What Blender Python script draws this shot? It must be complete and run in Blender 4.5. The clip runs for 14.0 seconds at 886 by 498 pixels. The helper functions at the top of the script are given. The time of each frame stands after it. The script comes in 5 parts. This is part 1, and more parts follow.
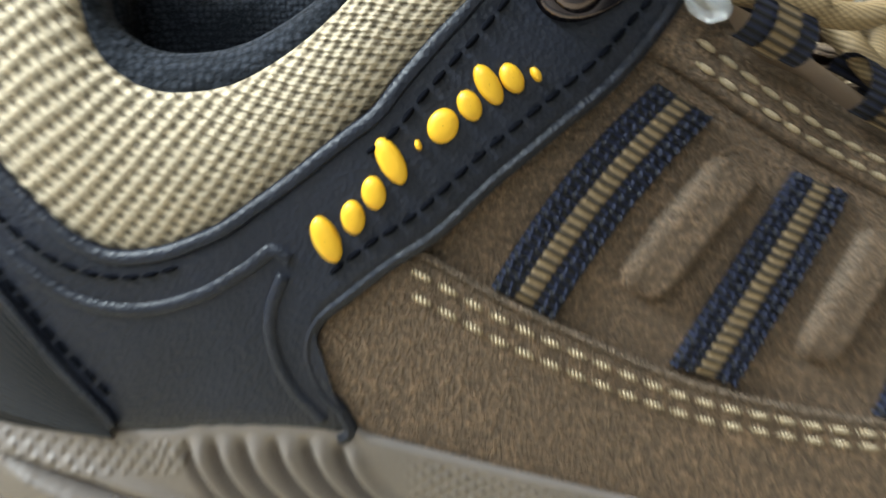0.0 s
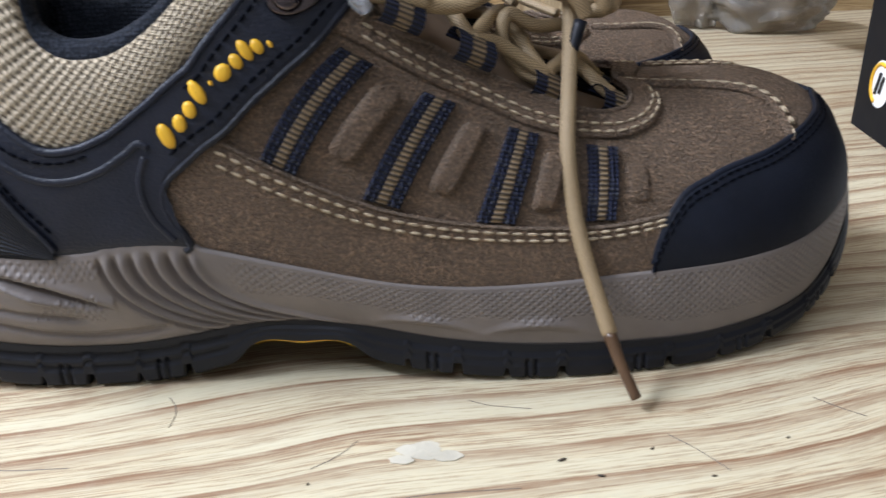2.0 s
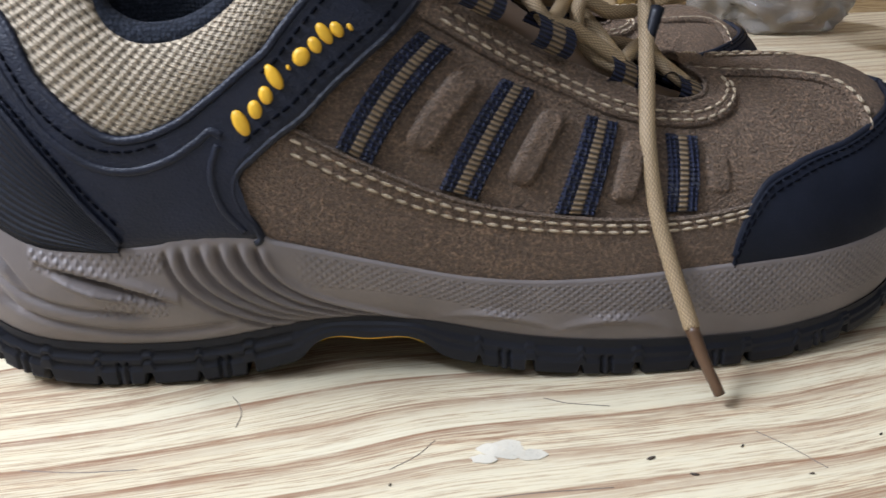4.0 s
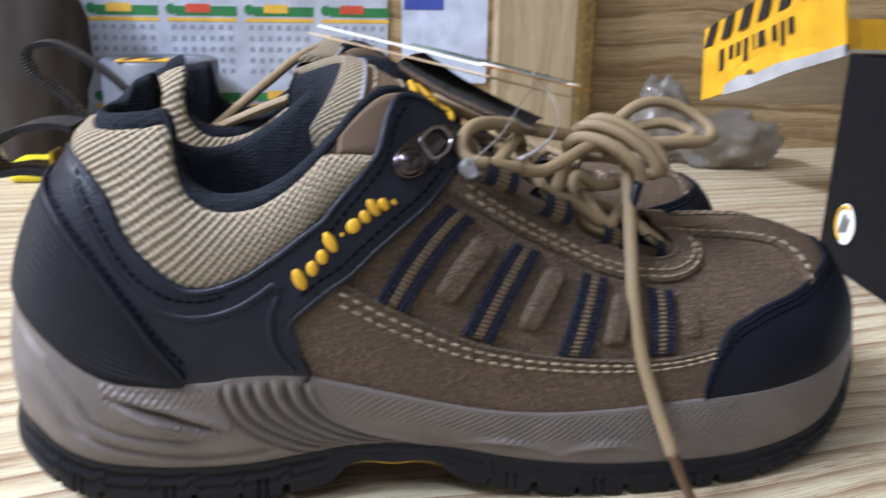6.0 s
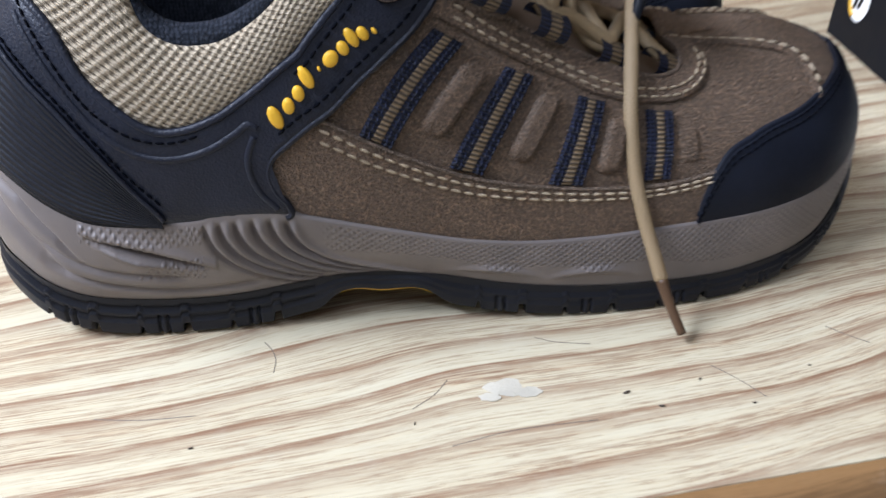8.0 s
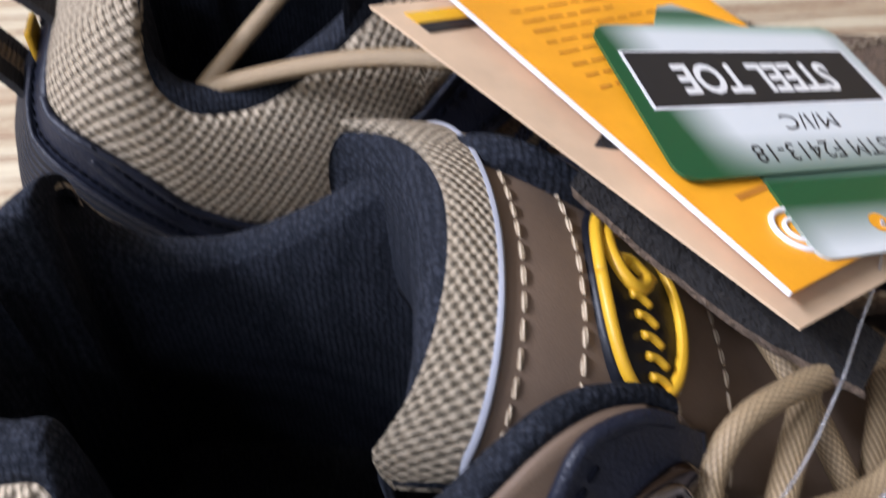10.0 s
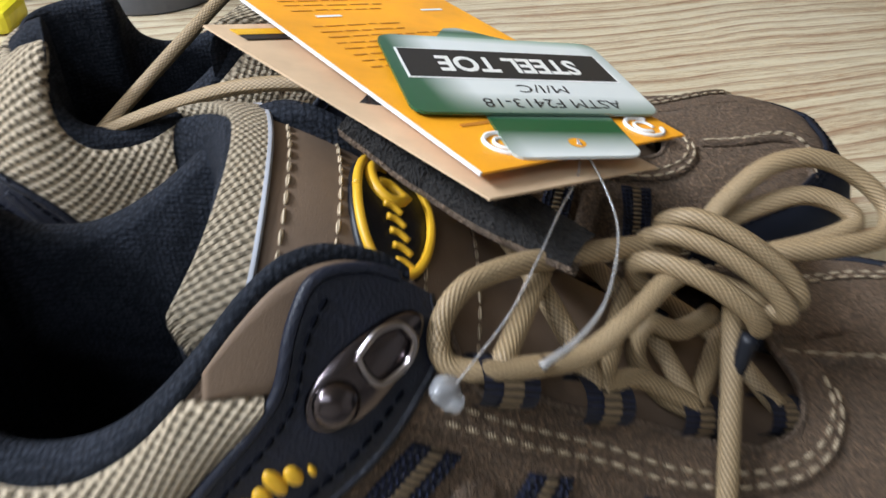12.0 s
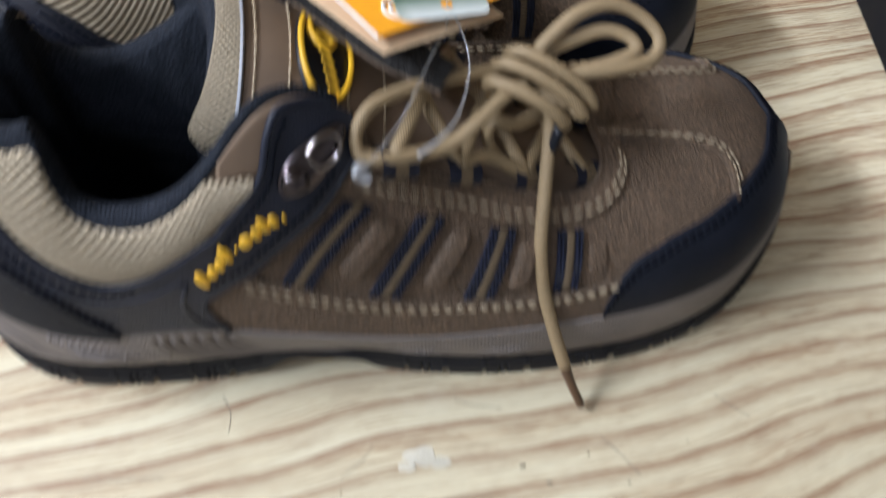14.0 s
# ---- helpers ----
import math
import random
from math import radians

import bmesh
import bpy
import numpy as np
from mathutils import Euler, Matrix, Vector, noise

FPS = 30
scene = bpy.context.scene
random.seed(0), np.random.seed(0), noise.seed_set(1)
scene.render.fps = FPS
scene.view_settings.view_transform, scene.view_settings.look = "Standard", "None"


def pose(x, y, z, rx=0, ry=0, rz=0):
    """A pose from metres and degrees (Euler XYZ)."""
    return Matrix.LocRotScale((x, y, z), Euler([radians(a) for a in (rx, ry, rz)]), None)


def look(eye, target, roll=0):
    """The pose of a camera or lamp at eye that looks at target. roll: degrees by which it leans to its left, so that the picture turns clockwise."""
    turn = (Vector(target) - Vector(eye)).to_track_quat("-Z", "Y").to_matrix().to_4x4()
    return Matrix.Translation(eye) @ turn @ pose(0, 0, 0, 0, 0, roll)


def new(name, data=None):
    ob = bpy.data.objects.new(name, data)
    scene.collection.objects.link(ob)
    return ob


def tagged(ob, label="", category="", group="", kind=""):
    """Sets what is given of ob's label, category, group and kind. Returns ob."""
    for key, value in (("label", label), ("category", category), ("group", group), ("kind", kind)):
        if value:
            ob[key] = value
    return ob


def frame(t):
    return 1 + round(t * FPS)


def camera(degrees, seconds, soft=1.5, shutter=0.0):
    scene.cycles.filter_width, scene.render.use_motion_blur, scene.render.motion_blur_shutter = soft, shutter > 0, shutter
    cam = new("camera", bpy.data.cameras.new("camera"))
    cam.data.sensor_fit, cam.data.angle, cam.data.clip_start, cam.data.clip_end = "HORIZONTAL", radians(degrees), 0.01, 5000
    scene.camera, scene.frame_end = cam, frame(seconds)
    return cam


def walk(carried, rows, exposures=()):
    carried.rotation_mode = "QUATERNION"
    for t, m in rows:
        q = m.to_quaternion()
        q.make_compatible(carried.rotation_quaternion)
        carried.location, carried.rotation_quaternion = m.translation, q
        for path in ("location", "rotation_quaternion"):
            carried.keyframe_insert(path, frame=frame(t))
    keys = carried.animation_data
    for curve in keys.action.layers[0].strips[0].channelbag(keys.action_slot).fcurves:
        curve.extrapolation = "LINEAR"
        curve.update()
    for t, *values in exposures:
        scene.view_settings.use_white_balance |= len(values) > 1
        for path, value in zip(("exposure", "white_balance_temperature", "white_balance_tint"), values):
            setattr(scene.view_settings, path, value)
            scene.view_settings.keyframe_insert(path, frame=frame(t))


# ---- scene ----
cam = camera(56.0, 14.0, soft=1.5, shutter=0.55)
ROWS = [
    (0, 0.0091, 0.0078, 0.1253, 3.60, -22.77, -0.70),
    (0.5, 0.0086, -0.0380, 0.1283, 2.54, -22.15, -2.62),
    (1, 0.0103, -0.0759, 0.1425, 0.64, -25.28, -2.58),
    (1.5, 0.0272, -0.0937, 0.1495, -1.13, -25.95, -1.89),
    (2, 0.0515, -0.0989, 0.1455, -1.72, -25.00, -1.49),
    (2.5, 0.0641, -0.0979, 0.1430, -1.94, -24.89, -1.50),
    (3, 0.0589, -0.0930, 0.1394, -1.80, -24.63, -1.66),
    (3.5, 0.0461, -0.0921, 0.1385, -1.76, -24.55, -1.77),
    (3.7, 0.0384, -0.0914, 0.1385, -2.09, -24.56, -1.65),
    (5.8, -0.0029, -0.1202, 0.1624, -4.67, -18.92, 0.65),
    (6, 0.0009, -0.1230, 0.1662, -6.78, -17.59, 0.97),
    (6.5, 0.0073, -0.1303, 0.1651, -9.35, -16.16, 1.28),
    (7, 0.0074, -0.1442, 0.1672, -10.18, -17.45, 1.06),
    (7.2, 0.0051, -0.1483, 0.1667, -10.05, -19.85, 0.82),
    (9.5, 0.0040, 0.0713, 0.2361, -2.68, -56.88, 0.01),
    (9.8, 0.0002, 0.0845, 0.2348, -2.08, -53.36, -0.03),
    (10, -0.0027, 0.0818, 0.2269, -1.53, -47.39, 1.36),
    (10.5, -0.0117, 0.0713, 0.2245, -0.54, -41.49, 0.42),
    (11, -0.0003, 0.0644, 0.2249, 0.88, -37.65, -0.76),
    (11.5, 0.0216, 0.0572, 0.2120, 0.31, -36.00, -1.72),
    (12, 0.0358, 0.0259, 0.2172, -1.41, -35.97, -1.60),
    (12.5, 0.0346, -0.0323, 0.2423, -1.48, -35.14, -1.82),
    (13, 0.0443, -0.0764, 0.2651, -1.89, -35.59, -1.92),
    (13.2, 0.0485, -0.0896, 0.2717, -2.62, -38.04, -1.79),
    (13.5, 0.0497, -0.1006, 0.2719, -3.35, -43.35, -1.47),
    (13.8, 0.0529, -0.0852, 0.2794, -2.85, -48.68, -1.28),
    (14, 0.0516, -0.0304, 0.2989, -3.70, -55.20, -0.71),
]


def aim(x, y, z, yaw, pitch, roll):
    a, b = radians(yaw), radians(pitch)
    way = Vector((-math.sin(a) * math.cos(b), math.cos(a) * math.cos(b), math.sin(b)))
    return look((x, y, z), Vector((x, y, z)) + way, roll)


walk(cam, [(r[0], aim(*r[1:])) for r in ROWS], exposures=[(0, 0.70, 6600, 2), (0.5, 0.58, 6550, 2), (1.0, -0.02, 6250, 11), (1.5, 0.0, 6150, 15), (3.7, 0.0, 6050, 17), (7.2, -0.02, 5950, 18), (9.5, -0.05, 5750, 17), (10.0, -0.25, 6100, 24), (10.5, -0.22, 6350, 8), (11.0, -0.2, 6400, 6), (11.5, -0.18, 6350, 10), (12.5, -0.25, 6300, 14), (13.5, -0.15, 6250, 13), (14, -0.25, 6200, 15)])

# ---- light: a room lit by ceiling tubes, an added fill lamp, and a little light from the room around
world = bpy.data.worlds.new("room_air")
scene.world = world
world.use_nodes = True
world.node_tree.nodes["Background"].inputs[0].default_value = (0.80, 0.86, 1.0, 1)
world.node_tree.nodes["Background"].inputs[1].default_value = 0.115


def area_lamp(name, at, size, watts, colour):
    d = bpy.data.lights.new(name, "AREA")
    d.shape, d.size, d.size_y, d.energy, d.color = "RECTANGLE", size[0], size[1], watts, colour
    ob = new(name, d)
    ob.matrix_world = look(at, (at[0] * 0.5, at[1] * 0.5 + 0.1, 0))
    return ob


area_lamp("key_and_fill_lamp", (-1.45, 0.0, 1.60), (1.2, 0.16), 100, (0.84, 0.92, 1.0))
# fill lamp added at the front left to lift the near side; no source seen there
area_lamp("key_and_fill_lamp", (-0.55, -0.95, 1.60), (1.2, 0.16), 13, (0.78, 0.88, 1.0))

# ---- materials


def mat(name, colour, rough=0.6, metal=0.0):
    m = bpy.data.materials.new(name)
    m.use_nodes = True
    b = m.node_tree.nodes["Principled BSDF"]
    b.inputs["Base Color"].default_value = (*colour, 1)
    b.inputs["Roughness"].default_value, b.inputs["Metallic"].default_value = rough, metal
    return m


class Nodes:
    """Short hand for a material's nodes."""

    def __init__(self, m):
        self.t = m.node_tree
        self.out = self.t.nodes["Principled BSDF"]

    def add(self, kind, **kw):
        n = self.t.nodes.new(kind)
        for k, v in kw.items():
            if k in n.inputs:
                n.inputs[k].default_value = v
        return n

    def link(self, a, b):
        self.t.links.new(a, b)

    def coords(self, which="Object", scale=(1, 1, 1), turn=(0, 0, 0)):
        c, m = self.add("ShaderNodeTexCoord"), self.add("ShaderNodeMapping")
        m.inputs["Scale"].default_value, m.inputs["Rotation"].default_value = scale, turn
        self.link(c.outputs[which], m.inputs["Vector"])
        return m.outputs["Vector"]

    def noise(self, vec, scale, detail=4, rough=0.55):
        n = self.add("ShaderNodeTexNoise", Scale=scale, Detail=detail, Roughness=rough)
        self.link(vec, n.inputs["Vector"])
        return n.outputs["Fac"]

    def ramp(self, fac, stops):
        r = self.add("ShaderNodeValToRGB")
        e = r.color_ramp.elements
        while len(e) < len(stops):
            e.new(0.5)
        for el, (at, c) in zip(e, stops):
            el.position, el.color = at, (*c, 1) if len(c) == 3 else c
        self.link(fac, r.inputs["Fac"])
        return r.outputs["Color"]

    def mix(self, fac, a, b, how="MIX"):
        n = self.t.nodes.new("ShaderNodeMix")
        n.data_type, n.blend_type = "RGBA", how
        for sock, v in ((n.inputs[0], fac), (n.inputs[6], a), (n.inputs[7], b)):
            if hasattr(v, "is_linked"):
                self.link(v, sock)
            else:
                sock.default_value = v if isinstance(v, (int, float)) else (*v, 1)
        return n.outputs[2]

    def maths(self, how, a, b=0.0):
        n = self.t.nodes.new("ShaderNodeMath")
        n.operation = how
        for sock, v in zip(n.inputs, (a, b)):
            if hasattr(v, "is_linked"):
                self.link(v, sock)
            else:
                sock.default_value = v
        return n.outputs[0]

    def bump(self, height, strength=0.5, depth=0.001, under=None):
        n = self.add("ShaderNodeBump", Strength=strength, Distance=depth)
        self.link(height, n.inputs["Height"])
        if under is not None:
            self.link(under, n.inputs["Normal"])
        self.link(n.outputs["Normal"], self.out.inputs["Normal"])
        return n.outputs["Normal"]

    def colour(self, sock):
        self.link(sock, self.out.inputs["Base Color"])

    def rough(self, sock):
        self.link(sock, self.out.inputs["Roughness"])


def suede_material(name, dark, light, grain=2600, sheen=0.18):
    """Napped leather: clumps of short fibre with pale tips, brushed patches and small pits."""
    m = mat(name, light, 0.95)
    k = Nodes(m)
    v = k.coords()
    fine, mid, big = k.noise(v, grain, 3, 0.6), k.noise(v, 260, 5, 0.65), k.noise(v, 38, 4)
    tuft = k.noise(v, 1000, 3, 0.65)
    pit = k.add("ShaderNodeTexVoronoi", Scale=1500.0, Randomness=1.0)
    k.link(v, pit.inputs["Vector"])
    bright = tuple(min(1, x * 2.1 + 0.01) for x in light)
    c = k.ramp(fine, [(0.32, dark), (0.55, light), (0.78, tuple(min(1, x * 1.4) for x in light))])
    c = k.mix(k.ramp(tuft, [(0.40, (0.85,) * 3), (0.49, (0, 0, 0))]), c, dark)
    c = k.mix(k.ramp(tuft, [(0.52, (0, 0, 0)), (0.64, (0.85,) * 3)]), c, bright)
    c = k.mix(k.ramp(mid, [(0.36, (0.5,) * 3), (0.62, (0, 0, 0))]), c, tuple((a + b) / 2 for a, b in zip(dark, light)))
    c = k.mix(k.ramp(mid, [(0.58, (0, 0, 0)), (0.74, (0.30,) * 3)]), c, bright)
    c = k.mix(k.ramp(big, [(0.35, (0.4,) * 3), (0.65, (0, 0, 0))]), c, tuple(x * 0.66 for x in light))
    k.colour(c)
    k.out.inputs["Sheen Weight"].default_value = sheen
    k.out.inputs["Sheen Roughness"].default_value = 0.5
    k.out.inputs["Sheen Tint"].default_value = (0.9, 0.75, 0.6, 1)
    h = k.maths("ADD", k.maths("MULTIPLY", tuft, 2.2), k.maths("ADD", fine, k.maths("MULTIPLY", pit.outputs["Distance"], 0.6)))
    k.bump(k.maths("ADD", h, k.maths("MULTIPLY", mid, 2.0)), 1.0, 0.0024)
    return m


def leather_material(name, colour, rough, grain=1500, depth=0.00012, spread=0.25):
    m = mat(name, colour, rough)
    k = Nodes(m)
    v = k.coords()
    vor = k.add("ShaderNodeTexVoronoi", Scale=grain)
    k.link(v, vor.inputs["Vector"])
    big, fine = k.noise(v, 60, 5), k.noise(v, 900, 3)
    k.colour(k.ramp(big, [(0.3, tuple(x * (1 - spread) for x in colour)), (0.7, tuple(x * (1 + spread) for x in colour))]))
    k.rough(k.maths("ADD", k.maths("MULTIPLY", fine, 0.22), rough - 0.11))
    k.bump(k.maths("ADD", vor.outputs["Distance"], fine), 0.6, depth)
    return m


def knit_material(name, dark, light, cell=(0.0030, 0.0036), shine=0.25):
    """Open mesh: staggered plump loops with dark holes between, in metres on the surface."""
    m = mat(name, light, 0.6)
    k = Nodes(m)
    v = k.coords("UV")
    w = k.noise(v, 260, 3)
    n3 = k.add("ShaderNodeTexNoise", Scale=0.45 / cell[0], Detail=2.0)
    k.link(v, n3.inputs["Vector"])
    sc, warp = k.add("ShaderNodeVectorMath"), k.add("ShaderNodeVectorMath")
    sc.operation, warp.operation = "SCALE", "ADD"
    sc.inputs["Scale"].default_value = cell[1] * 0.16
    k.link(n3.outputs["Color"], sc.inputs[0])
    k.link(v, warp.inputs[0])
    k.link(sc.outputs[0], warp.inputs[1])
    sep = k.add("ShaderNodeSeparateXYZ")
    k.link(warp.outputs[0], sep.inputs[0])
    x = k.maths("MULTIPLY", sep.outputs[0], 2 * math.pi / cell[0])
    y = k.maths("MULTIPLY", sep.outputs[1], 2 * math.pi / cell[1])
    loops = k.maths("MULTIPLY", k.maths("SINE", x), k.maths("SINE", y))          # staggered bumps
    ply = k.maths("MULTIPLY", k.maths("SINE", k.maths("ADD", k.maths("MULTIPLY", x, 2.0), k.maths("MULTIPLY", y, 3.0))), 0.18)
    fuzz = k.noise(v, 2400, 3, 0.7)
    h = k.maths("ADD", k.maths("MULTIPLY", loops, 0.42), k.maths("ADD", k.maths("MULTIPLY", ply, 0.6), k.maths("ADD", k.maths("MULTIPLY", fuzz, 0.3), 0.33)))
    # colour deepens between the loops; small glints are painted onto their tops
    painted_glint = k.ramp(k.noise(v, 900, 2, 0.6), [(0.52, (0, 0, 0)), (0.68, (0.55,) * 3)])
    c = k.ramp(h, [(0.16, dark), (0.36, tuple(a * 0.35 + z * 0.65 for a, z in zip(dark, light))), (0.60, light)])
    c = k.mix(k.maths("MULTIPLY", painted_glint, k.ramp(h, [(0.4, (0, 0, 0)), (0.6, (1, 1, 1))])), c, tuple(min(.85, q * 1.5) for q in light))
    c = k.mix(k.ramp(w, [(0.4, (0, 0, 0)), (0.75, (0.35,) * 3)]), c, tuple(q * 0.6 for q in light))
    k.colour(c)
    k.out.inputs["Specular IOR Level"].default_value = shine
    k.bump(h, 0.9, cell[1] * 0.5)
    return m


def lining_material(name, dark, light, cell=0.0013):
    """Fuzzy spacer fabric: a close field of small plump dots."""
    m = mat(name, light, 0.85)
    k = Nodes(m)
    v = k.coords()
    dots = k.add("ShaderNodeTexVoronoi", Scale=1 / cell, Randomness=0.45)
    k.link(v, dots.inputs["Vector"])
    fuzz, big = k.noise(v, 2600, 3, 0.7), k.noise(v, 70, 4)
    h = k.maths("SUBTRACT", k.maths("MULTIPLY", fuzz, 0.6), dots.outputs["Distance"])
    c = k.ramp(dots.outputs["Distance"], [(0.2, light), (0.6, dark)])
    c = k.mix(k.ramp(fuzz, [(0.5, (0, 0, 0)), (0.7, (0.6,) * 3)]), c, tuple(q * 2.0 for q in light))
    k.colour(k.mix(k.ramp(big, [(0.35, (0.4,) * 3), (0.65, (0, 0, 0))]), c, dark))
    k.bump(h, 0.8, cell * 0.5)
    return m


def rib_material(name, dark, light, pitch, direction="X", depth=0.0005, rough=0.7):
    """Woven band: threads across it, pitch metres apart."""
    m = mat(name, light, rough)
    k = Nodes(m)
    v = k.coords("UV")
    wv = k.add("ShaderNodeTexWave", Scale=0.314 / pitch, Distortion=0.8, Detail=1.0)
    wv.bands_direction = direction
    k.link(v, wv.inputs["Vector"])
    n = k.noise(v, 900, 3)
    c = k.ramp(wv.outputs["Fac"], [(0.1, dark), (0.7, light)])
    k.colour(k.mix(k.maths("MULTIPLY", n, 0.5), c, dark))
    k.bump(k.maths("ADD", wv.outputs["Fac"], k.maths("MULTIPLY", n, 0.5)), 0.8, depth)
    return m


def braid_material(name, dark, light, ribs=5):
    """A braided cord: slanting strands that wind both ways."""
    m = mat(name, light, 0.55)
    k = Nodes(m)
    a = k.add("ShaderNodeTexWave", Scale=0.314 / 0.00085, Distortion=0.4)
    b = k.add("ShaderNodeTexWave", Scale=0.314 / 0.00085, Distortion=0.4)
    a.bands_direction = b.bands_direction = "X"
    k.link(k.coords("UV", (1, 1, 1), (0, 0, 1.05)), a.inputs["Vector"])
    k.link(k.coords("UV", (1, 1, 1), (0, 0, -1.05)), b.inputs["Vector"])
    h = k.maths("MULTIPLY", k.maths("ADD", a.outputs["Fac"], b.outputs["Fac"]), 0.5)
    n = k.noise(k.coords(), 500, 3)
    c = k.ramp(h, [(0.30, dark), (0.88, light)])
    k.colour(k.mix(k.maths("MULTIPLY", n, 0.4), c, tuple(x * 0.6 for x in light)))
    k.bump(h, 0.6, 0.0003)
    return m


def plastic_material(name, colour, rough, speck=0.0, grain=900, depth=0.0001):
    m = mat(name, colour, rough)
    k = Nodes(m)
    v = k.coords()
    f, g = k.noise(v, grain, 3), k.noise(v, 45, 5)
    k.colour(k.ramp(g, [(0.3, tuple(x * 0.8 for x in colour)), (0.7, tuple(min(1, x * 1.15) for x in colour))]))
    k.rough(k.maths("ADD", k.maths("MULTIPLY", g, 0.25), rough - 0.12))
    k.bump(f, 0.5, depth)
    return m


def sole_material(name, colour):
    """Foam with a fine diamond grain."""
    m = mat(name, colour, 0.50)
    k = Nodes(m)
    ch = []
    for turn in (0.62, -0.62):
        w = k.add("ShaderNodeTexWave", Scale=0.314 / 0.0016)
        w.bands_direction = "Y"
        k.link(k.coords("UV", (1, 1, 1), (0, 0, turn)), w.inputs["Vector"])
        ch.append(w.outputs["Fac"])
    dia = k.maths("MULTIPLY", ch[0], ch[1])
    v = k.coords()
    g, f = k.noise(v, 50, 5), k.noise(v, 700, 3)
    patch = k.add("ShaderNodeAttribute")
    patch.attribute_name = "grain"
    where = patch.outputs["Fac"]
    c = k.ramp(g, [(0.3, tuple(x * 0.86 for x in colour)), (0.7, tuple(x * 1.12 for x in colour))])
    k.colour(c)
    k.bump(k.maths("ADD", k.maths("MULTIPLY", k.maths("MULTIPLY", dia, where), 1.6), k.maths("MULTIPLY", f, 0.30)), 0.6, 0.0005)
    return m


def wood_material(name, stops, scale=1.0, turn=0.0, rough=0.45, contrast=1.0, wave=0.012, rings=0.0, tip=0.0):
    """Veneer: bundles of long wavering grain, fine pores, and light wear. scale 1 suits a table seen from near."""
    m = mat(name, stops[1][1], rough)
    k = Nodes(m)
    base = k.coords("Object", (scale, scale, scale), (tip, 0, turn))
    sway = k.add("ShaderNodeTexNoise", Scale=4.5, Detail=2.0)
    k.link(base, sway.inputs["Vector"])
    cut = k.add("ShaderNodeVectorMath")
    cut.operation = "SUBTRACT"
    cut.inputs[1].default_value = (0.5, 0.5, 0.5)
    k.link(sway.outputs["Color"], cut.inputs[0])
    amp = k.add("ShaderNodeVectorMath")
    amp.operation = "MULTIPLY"
    amp.inputs[1].default_value = (0.0, wave * 4, 0.0)
    k.link(cut.outputs[0], amp.inputs[0])
    add = k.add("ShaderNodeVectorMath")
    add.operation = "ADD"
    k.link(base, add.inputs[0])
    k.link(amp.outputs[0], add.inputs[1])
    vec = add.outputs[0]

    def stretched(sx, sy, detail, r=0.55):
        mp = k.add("ShaderNodeMapping")
        mp.inputs["Scale"].default_value = (sx, sy, 1)
        k.link(vec, mp.inputs["Vector"])
        return k.noise(mp.outputs["Vector"], 1.0, detail, r)
    bundle, streak, fine, pore = stretched(2.5, 60, 4, 0.62), stretched(6, 260, 4, 0.65), stretched(26, 900, 3), stretched(48, 1700, 2)
    fleck = stretched(150, 1300, 3, 0.65)
    tone = k.maths("ADD", k.maths("MULTIPLY", bundle, 0.36), k.maths("ADD", k.maths("MULTIPLY", streak, 0.30), k.maths("ADD", k.maths("MULTIPLY", fine, 0.14), k.maths("MULTIPLY", fleck, 0.20))))
    c = k.ramp(tone, stops)
    if rings:
        sep = k.add("ShaderNodeSeparateXYZ")
        k.link(vec, sep.inputs[0])
        drift = stretched(1.6, 9, 2, 0.5)
        turns = k.maths("FRACT", k.maths("ADD", k.maths("DIVIDE", sep.outputs[1], rings), k.maths("MULTIPLY", drift, 2.6)))
        ring = k.ramp(turns, [(0.0, (0.6,) * 3), (0.03, (0, 0, 0)), (0.52, (0, 0, 0)), (0.78, (0.5,) * 3), (0.95, (1, 1, 1))])
        dash = k.ramp(stretched(30, 1000, 4, 0.65), [(0.36, (0.18,) * 3), (0.52, (1, 1, 1))])
        fade = k.ramp(stretched(5, 40, 3), [(0.32, (0.45,) * 3), (0.50, (1, 1, 1))])
        c = k.mix(k.maths("MULTIPLY", k.maths("MULTIPLY", ring, dash), fade), c, stops[-1][1])
    band = k.ramp(tone, [(0.45, (0.12,) * 3), (0.54, (1, 1, 1))])
    dark = k.maths("MULTIPLY", k.ramp(pore, [(0.47, (0, 0, 0)), (0.56, (1, 1, 1))]), band)
    c = k.mix(k.maths("MULTIPLY", dark, 0.8 * contrast), c, tuple(x * f for x, f in zip(stops[-1][1], (0.80, 0.75, 0.74))))
    spots = k.noise(k.coords(), 24, 6, 0.7)
    c = k.mix(k.ramp(spots, [(0.58, (0, 0, 0)), (0.78, (0.30,) * 3)]), c, (0.66, 0.62, 0.50))
    k.colour(c)
    k.rough(k.maths("ADD", k.maths("MULTIPLY", spots, 0.3), rough - 0.12))
    k.bump(k.maths("ADD", pore, k.maths("MULTIPLY", streak, 0.6)), 0.35, 0.0003)
    return m


